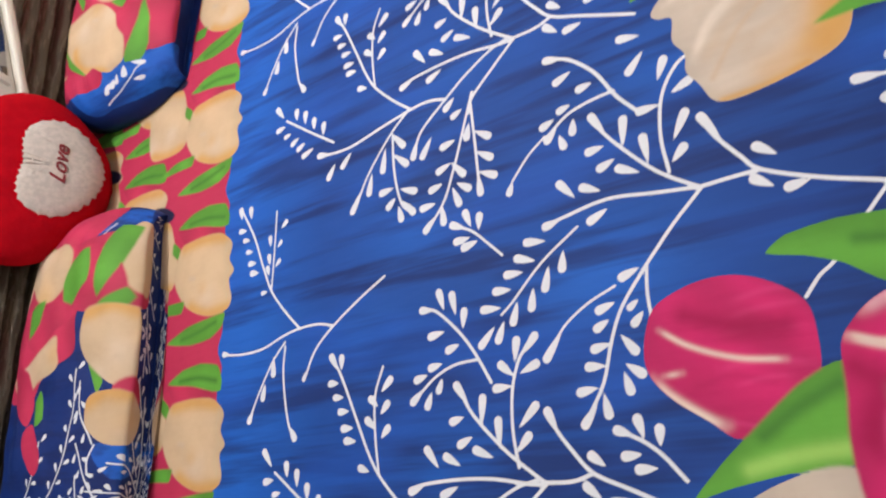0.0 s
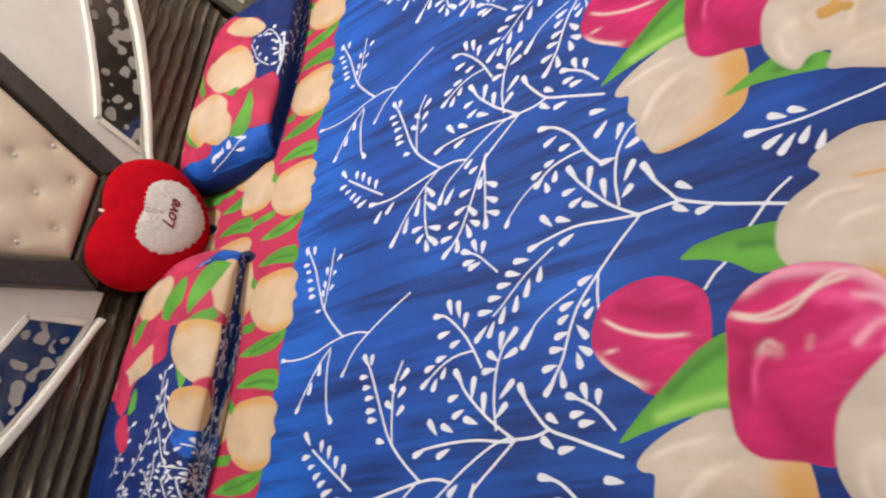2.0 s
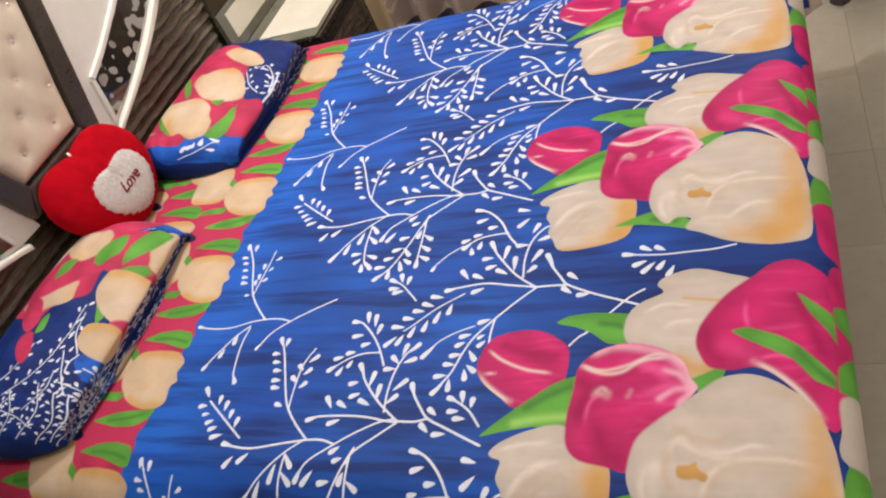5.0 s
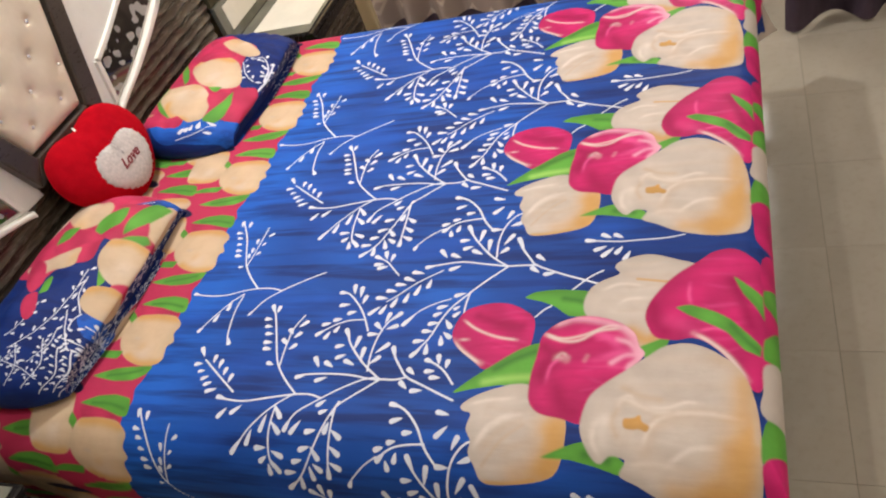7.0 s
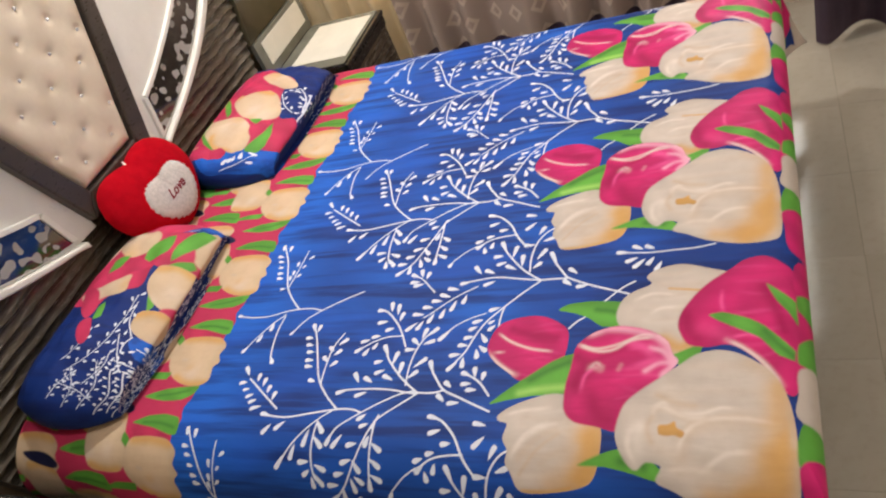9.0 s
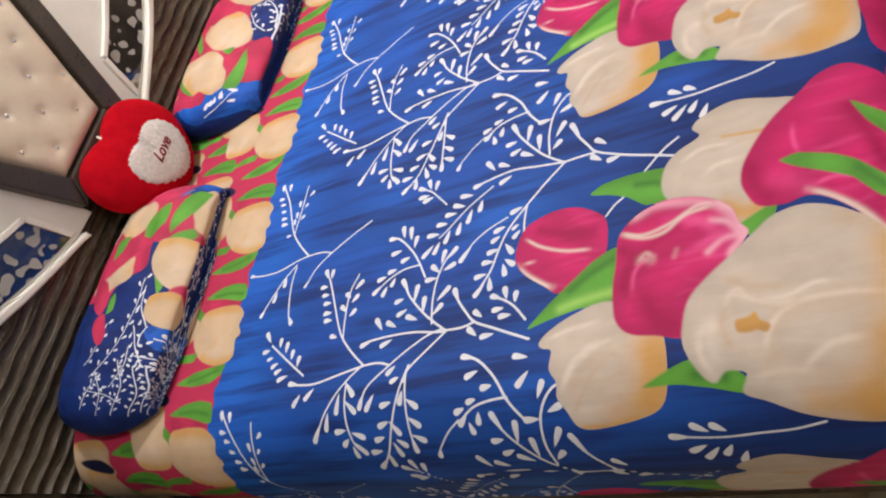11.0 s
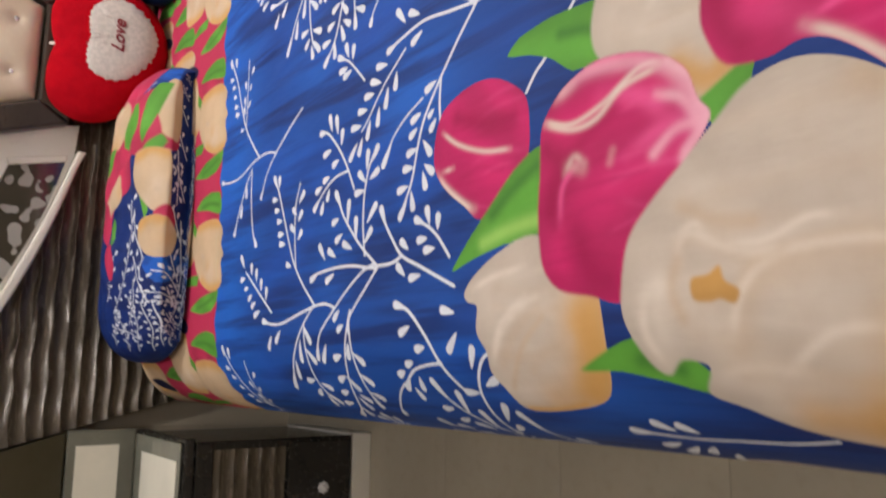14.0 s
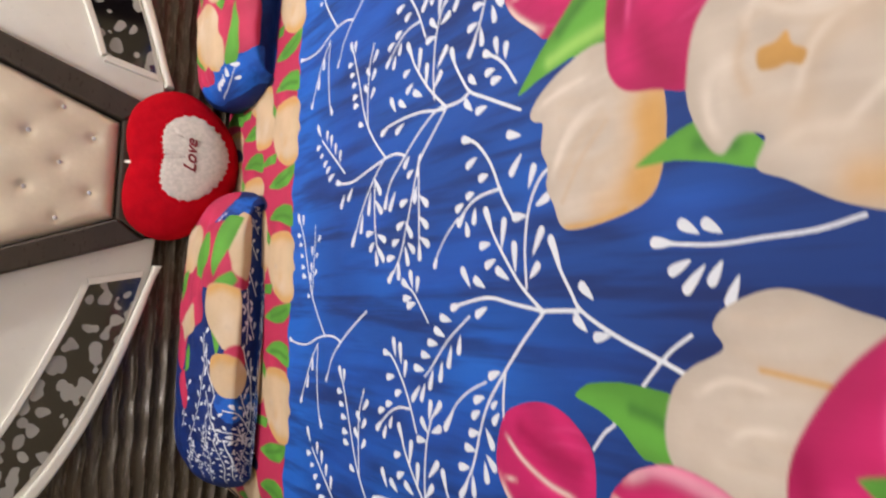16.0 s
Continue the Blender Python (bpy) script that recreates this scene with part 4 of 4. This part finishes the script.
def pillow(label, x0, x1, y0, y1, z0, high, tilt, row, seed):
    """A plump pillow lying on the sheet; its print starts at that row of the design."""
    n, m = 230, 380
    lip, low = 0.13, 0.50
    a, b = np.meshgrid(np.linspace(0, 1, m), np.linspace(0, 1, n))
    s = a - 0.09 * np.sin(2 * math.pi * a)
    te, front = np.clip((b - lip) / (1 - lip), 0, 1), np.clip(b / lip, 0, 1)
    p, q = 2 * s - 1, 2 * te - 1
    w, d = x1 - x0, y1 - y0
    round_y = np.clip(1 - np.abs(q) ** 2.6, 0, 1) ** 0.6
    round_y = np.where(q < 0, low + (1 - low) * round_y, round_y) * front
    round_x = np.clip(1 - np.abs(p) ** 5.5, 0, 1) ** 0.5
    body = round_x * round_y
    pinch = 0.020 * (np.abs(p) * np.abs(q)) ** 3
    px = x0 + w * s + p * 0.03 * (1 - np.abs(q) ** 2) * np.abs(p) ** 3 - pinch * np.sign(p)
    py = y0 + d * te + q * 0.03 * (1 - np.abs(p) ** 2) * np.abs(q) ** 3 + 0.030 * (1 - front) * round_x
    lumps = 0.009 * ripple(px, py, 22, seed) + 0.006 * ripple(px, py, 60, seed + 1) + 0.016 * np.abs(p) ** 4 * ripple(px * 0.4, py, 90, seed + 2)
    lift = tilt * te ** 1.4
    z_top = z0 + lift + body * (high + lumps) + 0.004
    z_low = z0 + lift * 0.25 - body * 0.001
    me_pts = np.vstack([np.stack([px.ravel(), py.ravel(), z_top.ravel()], 1), np.stack([px.ravel(), py.ravel(), z_low.ravel()], 1)])
    f = grid_faces(n, m)
    k = n * m
    rim = np.concatenate([np.arange(m), np.arange(1, n) * m + m - 1, (n - 1) * m + np.arange(m - 2, -1, -1), np.arange(n - 2, 0, -1) * m])
    nxt = np.roll(rim, -1)
    faces = np.vstack([f, f[:, ::-1] + k, np.stack([rim + k, nxt + k, nxt, rim], 1)])
    me = sheet_mesh("pillow", me_pts, faces, PRINT)
    u, v = a.ravel() * 0.640, row + b.ravel() * 0.350
    tone, sprig, bloom, dye = [sampled(k, u, v) for k in (tone_map, sprig_map, bloom_map, dye_map)]
    dye_mesh(me, *[np.concatenate([k, k]) for k in (tone, sprig, bloom)], np.vstack([dye, dye]))
    return tagged(new("pillow", me), label, "pillow", "pillows at the headboard")


# the pillow cases' own print: one in rows 0 to 350, the other in rows 600 to 950
sprig_map[:], bloom_map[:], dye_map[:] = 30.0, 30.0, 0.5
tone_map[:] = 0.10


# first case
for x in range(10, 620, 62):
    feather(x, 8, x + 22, 20, x + 50, 34)
petal('crimson', 300, 250, 330, 348, 450, 350, 610, 350, 634, 260, 630, 120, 560, 110, 420, 200)
petal('crimson', 445, 301, 508, 250, 512, 169, 531, 84, 566, 47, 416, 28, 389, 46, 391, 100, 393, 135, 348, 132, 333, 164, 317, 209, 294, 234, 325, 299, 368, 280)
lighten(237, 81, 237, 49, 239, 5, 212, 5, 191, 46, 208, 65)
petal('tan', 510, 288, 514, 201, 438, 183, 418, 239, 463, 303)
mottle(5)
petal('crimson', 496, 153, 498, 90, 442, 62, 418, 60, 397, 100, 397, 137, 445, 174)
petal('leaf', 480, 178, 496, 137, 436, 125, 397, 172, 440, 188)
petal('tan', 574, 51, 521, 28, 416, 28, 412, 49, 442, 67, 494, 70, 541, 67)
mottle(9)
petal('leaf', 547, 84, 551, 51, 494, 56, 444, 74, 410, 100, 459, 113, 502, 100)
petal('crimson', 457, 69, 420, 60, 410, 91, 451, 74)
lighten(508, 164, 560, 116, 634, 86, 628, 58, 572, 49, 545, 86)
petal('leaf', 399, 102, 420, 60, 405, 49, 393, 60)
petal('crimson', 414, 183, 393, 139, 375, 183, 352, 216, 364, 257, 412, 285, 416, 222)
petal('leaf', 410, 271, 422, 232, 389, 232, 372, 257)
petal('tan', 337, 257, 356, 213, 368, 179, 350, 171, 329, 167, 317, 215, 300, 252, 325, 304)
mottle(17)
petal('crimson', 335, 299, 333, 253, 296, 220, 267, 225, 290, 264)
petal('leaf', 294, 216, 307, 206, 274, 185, 265, 201)
petal('crimson', 259, 230, 267, 206, 228, 176, 206, 183, 230, 218)
petal('leaf', 331, 106, 309, 79, 296, 86)
petal('tan', 375, 123, 397, 114, 399, 76, 393, 51, 387, 46, 358, 44, 309, 42, 303, 62, 327, 102, 352, 121)
mottle(23)
streak('ochre', 9, 389, 120, 397, 74, 387, 47)
streak('shade', 4, 335, 65, 333, 60)
petal('crimson', 302, 63, 311, 42, 284, 25, 270, 46, 284, 55)
petal('tan', 284, 100, 296, 90, 298, 60, 294, 47, 286, 33, 270, 19, 243, 28, 235, 55, 257, 95)
mottle(28)
streak('ochre', 9, 286, 98, 296, 70, 292, 49)
feather(144, 193, 185, 149, 230, 127, 270, 125, 325, 123)
feather(60, 98, 95, 137, 111, 190)
feather(43, 171, 105, 155, 158, 178)
feather(226, 5, 198, 2, 161, 11, 171, 47, 179, 81)
feather(161, 11, 124, 12, 56, 51)
feather(169, 0, 152, 0, 152, 47)
stem(1.5, 237, 77, 220, 83, 204, 81)
feather(399, 32, 352, 28, 313, 26)
feather(292, 12, 249, 7, 212, 0)
stem(1.5, 504, 127, 527, 111, 551, 97)
feather(169, 0, 204, 30, 214, 58)
feather(16, 93, 80, 67, 156, 79)
feather(2, 60, 82, 0, 142, 0)
feather(14, 67, 86, 47, 152, 55)
feather(33, 128, 107, 98, 173, 116)
feather(202, 102, 160, 98, 115, 132)
feather(171, 216, 208, 185, 247, 183)
feather(62, 211, 109, 192, 144, 165)
feather(311, 114, 276, 109, 239, 81)
feather(241, 109, 200, 86, 154, 63)
petal('tan', 520, 345, 545, 290, 590, 285, 610, 330, 570, 349)
mottle(6)
petal('tan', 400, 345, 420, 300, 470, 300, 480, 340, 440, 349)
mottle(7)
petal('leaf', 500, 345, 505, 290, 520, 250, 530, 300, 515, 345)
# second case
for x in range(330, 620, 62):
    feather(x, 608, x + 22, 620, x + 50, 634)
petal('crimson', 100, 780, 90, 860, 110, 948, 300, 950, 420, 948, 400, 860, 250, 800)
petal('tan', 150, 900, 190, 860, 240, 880, 250, 930, 190, 946)
mottle(5)
petal('leaf', 275, 930, 300, 890, 340, 850, 330, 900, 300, 940)
petal('crimson', 173, 920, 255, 918, 346, 920, 438, 915, 527, 892, 477, 781, 424, 704, 377, 721, 265, 681, 267, 649, 130, 640, 124, 704, 132, 795, 144, 850)
lighten(179, 911, 132, 832, 134, 795, 126, 698, 123, 647, 119, 623, 0, 647, 10, 691, 21, 776, 29, 859)
petal('crimson', 218, 917, 265, 910, 173, 897, 169, 920)
petal('leaf', 257, 917, 272, 897, 216, 860, 173, 850, 128, 829, 161, 873, 220, 917)
petal('crimson', 340, 924, 360, 911, 377, 888, 325, 836, 274, 829, 263, 860, 270, 899, 307, 908)
petal('leaf', 354, 917, 385, 920, 303, 852, 270, 848)
petal('tan', 337, 864, 377, 841, 381, 785, 362, 735, 319, 702, 272, 686, 257, 714, 257, 751, 272, 801)
mottle(47)
streak('ochre', 9, 354, 860, 372, 815, 364, 746)
petal('leaf', 257, 764, 261, 728, 237, 734)
petal('tan', 163, 855, 230, 910, 259, 901, 259, 871, 268, 816, 251, 772, 208, 732, 177, 723, 119, 727, 109, 769, 136, 804, 130, 825)
mottle(51)
streak('ochre', 9, 191, 857, 148, 839, 115, 776)
streak('shade', 4, 233, 802, 230, 792)
petal('crimson', 230, 746, 239, 700, 235, 690, 191, 704, 173, 720)
petal('crimson', 253, 700, 263, 674, 265, 651, 196, 637, 128, 642, 121, 677, 193, 677)
petal('leaf', 245, 690, 195, 677, 138, 676, 105, 695, 113, 725, 158, 714, 198, 698)
petal('crimson', 381, 867, 407, 848, 416, 804, 416, 771, 383, 749, 368, 795, 356, 836)
petal('crimson', 479, 883, 535, 867, 445, 806, 426, 844)
petal('tan', 447, 820, 477, 781, 424, 707, 391, 686, 385, 725, 409, 776)
mottle(60)
stem(1.5, 31, 795, 53, 748, 93, 693)
bud(80, 772, 54, 786, fat=3.0)
bud(88, 760, 64, 771, fat=3.0)
bud(95, 748, 72, 757, fat=3.0)
bud(107, 728, 78, 734, fat=3.0)
bud(105, 711, 93, 688, fat=3.0)
bud(62, 718, 51, 695, fat=3.0)
bud(173, 920, 148, 922, fat=3.0)
feather(300, 649, 350, 655, 383, 674, 370, 695)
feather(290, 663, 315, 690, 360, 716)
feather(368, 651, 309, 647, 267, 649)
feather(455, 915, 389, 918, 344, 924)
feather(469, 906, 397, 915, 307, 904)

pillow("plump blue pillow with cream and pink tulips and white sprigs", -0.030, 0.690, 1.795, 2.168, MZ + 0.004, 0.105, 0.045, 0.0, 1)
pillow("plump pillow covered with cream and pink tulips, blue at its ends", 0.980, 1.640, 1.768, 2.168, MZ + 0.012, 0.105, 0.045, 0.6, 2)

# ---- the heart cushion ----
heart = thing("heart_cushion", "red plush heart cushion with pale patch, leaning on the headboard", "cushion", at=(0.795, 2.098, 0.705))
heart.rotation_euler = (radians(-24), 0, 0)


HALF = smooth_line((0, 0.136, 0.045, 0.148, 0.105, 0.152, 0.168, 0.128, 0.208, 0.060, 0.200, -0.020, 0.140, -0.098, 0.070, -0.143, 0, -0.158), cuts=6)
RING = np.vstack([HALF, (HALF * (-1, 1))[-2:0:-1]])


def heart_shell(deep, front, scale=1.0, fuzz=0.0, n=26, ring=RING):
    """Half of a stuffed heart, bulging to the front (-1) or back (1)."""
    rr, m = np.linspace(0, 1, n)[:, None], len(ring)
    X, Z = ring[None, :, 0] * rr * scale, (ring[None, :, 1] + 0.01) * rr * scale - 0.01
    Y = front * deep * np.sqrt(np.clip(1 - (rr * scale) ** 2.6, 0, 1)) + 0 * X
    Y = Y + front * fuzz * np.random.RandomState(3).uniform(-1, 1, Y.shape)
    pts = np.stack([X.ravel(), Y.ravel(), Z.ravel()], 1)
    k = (np.arange(n - 1)[:, None] * m + np.arange(m)[None]).ravel()
    k2 = (np.arange(n - 1)[:, None] * m + (np.arange(m)[None] + 1) % m).ravel()
    f = np.stack([k, k2, k2 + m, k + m], 1)
    return pts, f[:, ::-1] if front < 0 else f


pa, fa = heart_shell(0.066, -1, fuzz=0.0010)
pb, fb = heart_shell(0.045, 1)
part("plush_body", sheet_mesh("plush_body", np.vstack([pa, pb]), np.vstack([fa, fb + len(pa)]), RED), heart)
turns = np.arctan2(RING[:, 0], RING[:, 1] + 0.01)
reach, order = np.hypot(RING[:, 0], RING[:, 1] + 0.01), np.argsort(turns)
PATCH = RING * 0.56 + np.stack([0.003 * np.sin(np.arange(len(RING)) * 1.9), 0.003 * np.cos(np.arange(len(RING)) * 2.3)], 1)
pa, fa = heart_shell(0.066, -1, n=30, ring=PATCH)
pa[:, 0] += 0.012
pa[:, 2] -= 0.046
out = np.hypot(pa[:, 0], pa[:, 2] + 0.01) / np.interp(np.arctan2(pa[:, 0], pa[:, 2] + 0.01), turns[order], reach[order])
edge = np.repeat(np.linspace(0, 1, 30), len(PATCH))
pa[:, 1] = -0.066 * np.sqrt(np.clip(1 - out ** 2.6, 0, 1)) - 0.0045 * np.sqrt(1 - edge ** 6) - 0.0006 * np.random.RandomState(5).uniform(0, 1, len(pa))
patch = part("patch", sheet_mesh("patch", pa, fa, FUZZ), heart, "pale grey fleece heart patch")
text = bpy.data.curves.new("lettering", "FONT")
text.body, text.size, text.shear, text.extrude, text.bevel_depth, text.align_x, text.align_y = "Love", 0.046, 0.5, 0.0006, 0.0010, "CENTER", "CENTER"
text.materials.append(THREAD)
letters = part("lettering", text, patch, "dark red embroidered lettering")
letters.location, letters.rotation_euler = (0.014, -0.0705, -0.040), (radians(90), 0, 0)

part("tag", block(WHITE, -0.004, 0.004, -0.018, -0.0165, 0.130, 0.146, bevel=0.0004), heart, "small white sewn tag")

# ---- the bedside tables ----


def bedside_table(x0, x1, y0, y1, label):
    t = thing("bedside_table", label, "bedside table", "bedside tables")
    part("body", block(BLACK, x0 + 0.01, x1 - 0.01, y0 + 0.012, y1, 0.06, 0.495, bevel=0.003), t)
    part("plinth", block(WHITE, x0 + 0.004, x1 - 0.004, y0 + 0.004, y1, 0.0, 0.058, bevel=0.003), t, "white plinth")
    part("top_board", block(BLACK, x0, x1, y0, y1, 0.497, 0.520, bevel=0.004), t, "black lacquered top")
    part("top_glass", block(GREEN_GLASS, x0 + 0.012, x1 - 0.012, y0 + 0.020, y1 - 0.026, 0.5215, 0.5265, bevel=0.002), t, "grey green glass sheet")
    part("inlay", block(INLAY, x0 + 0.075, x1 - 0.055, y0 + 0.035, y0 + 0.325, 0.5275, 0.5290), t, "frosted white inlay")
    part("upstand", block(GREEN_GLASS, x0, x1, y1 - 0.024, y1, 0.5275, 0.700, bevel=0.002), t, "grey green glass upstand")
    part("upstand_inlay", block(INLAY, x0 + 0.055, x1 - 0.040, y1 - 0.027, y1 - 0.0245, 0.570, 0.680), t, "frosted white inlay")
    ridges = wave_panel(x0 + 0.03, x1 - 0.03, 0.258, 0.447, y0 + 0.008, pitch=0.036, depth=0.008, seed=2)
    part("wave_strip", ridges, t, "bronze wavy strip")
    drawer = part("drawer_front", block(BLACK, x0 + 0.018, x1 - 0.018, y0 + 0.002, y0 + 0.014, 0.066, 0.250, bevel=0.003), t, "black lacquered drawer front")
    part("top_rail", block(BLACK, x0 + 0.012, x1 - 0.012, y0 + 0.001, y0 + 0.014, 0.450, 0.494, bevel=0.003), t)
    bm = bmesh.new()
    bmesh.ops.create_icosphere(bm, subdivisions=1, radius=0.013)
    for k in range(8):
        a = k * math.pi / 4
        bmesh.ops.create_icosphere(bm, subdivisions=1, radius=0.005, matrix=Matrix.Translation((0.012 * math.cos(a), -0.004, 0.012 * math.sin(a))))
    part("knob", (bm, CRYSTAL), drawer, "cut crystal knob").location = (x0 + (x1 - x0) * 0.72 if x0 < 0 else x0 + (x1 - x0) * 0.28, y0 - 0.010, 0.155)
    return t


near_table = bedside_table(-0.735, -0.240, 1.805, 2.225, "black bedside table with glass top, bronze strip and crystal knob")
bedside_table(1.800, 2.290, 1.805, 2.225, "black bedside table with white inlaid glass top beside the bed")

# ---- curtains along the wall beside the bed ----


def curtain(name, label, y0, y1, x, mat, z0, z1, pleat, deep, hem=None, seed=0):
    t = thing(name, label, "curtain")
    ys = np.linspace(y0, y1, int((y1 - y0) / 0.008))

    def cloth(za, zb):
        zs = np.linspace(za, zb, 40)
        Yg, Zg = np.meshgrid(ys, zs)
        flare = 1 + 0.5 * np.clip((0.8 - Zg) / 0.8, 0, 1)
        Xg = x + deep * flare * (np.sin(Yg * 2 * math.pi / pleat + 1.1 * np.sin(Yg * 7 + seed) + 0.2 * np.sin(Zg * 3)) + 0.3 * np.sin(Yg * 37 + Zg * 2))
        return np.stack([Xg.ravel(), Yg.ravel(), Zg.ravel()], 1), grid_faces(len(zs), len(ys))
    cut = z0 + (hem or 0)
    part("cloth", sheet_mesh("cloth", *cloth(cut, z1), mat), t)
    if hem:
        part("hem", sheet_mesh("hem", *cloth(z0, cut), PURPLE), t, "dark purple border")
    return t


curtain("curtain", "brown damask curtain with dark purple border, hanging to the floor", 0.30, 1.79, 2.44, DAMASK, 0.02, 2.6, 0.21, 0.038, 0.14, 1)
curtain("curtain", "dark purple curtain gathered to the floor", -0.62, -0.03, 2.21, PURPLE, 0.02, 2.6, 0.23, 0.05, None, 3)
curtain("curtain", "cream curtain in the corner behind the bedside table", 1.80, 2.30, 2.47, CREAM_CURTAIN, 0.02, 2.6, 0.14, 0.03, None, 5)

# ---- floor tiles ----
SIDE, GAP = 0.385, 0.0010
bm = box(bmesh.new(), GAP / 2, SIDE - GAP / 2, GAP / 2, SIDE - GAP / 2, -0.011, 0.0)
tile = bpy.data.meshes.new("tile")
bm.to_mesh(tile)
bm.free()
tile.materials.append(TILE)
i0, j0 = math.floor((WX0 + 0.193) / SIDE), math.floor((WY0 + 0.075) / SIDE)
for i in range(i0, i0 + 13):
    for j in range(j0, j0 + 13):
        if -0.193 + (i + 1) * SIDE > WX0 and -0.193 + i * SIDE < WX1 and -0.075 + (j + 1) * SIDE > WY0 and -0.075 + j * SIDE < WY1:
            part("tile", tile, FLOOR).location = (-0.193 + i * SIDE, -0.075 + j * SIDE, 0)
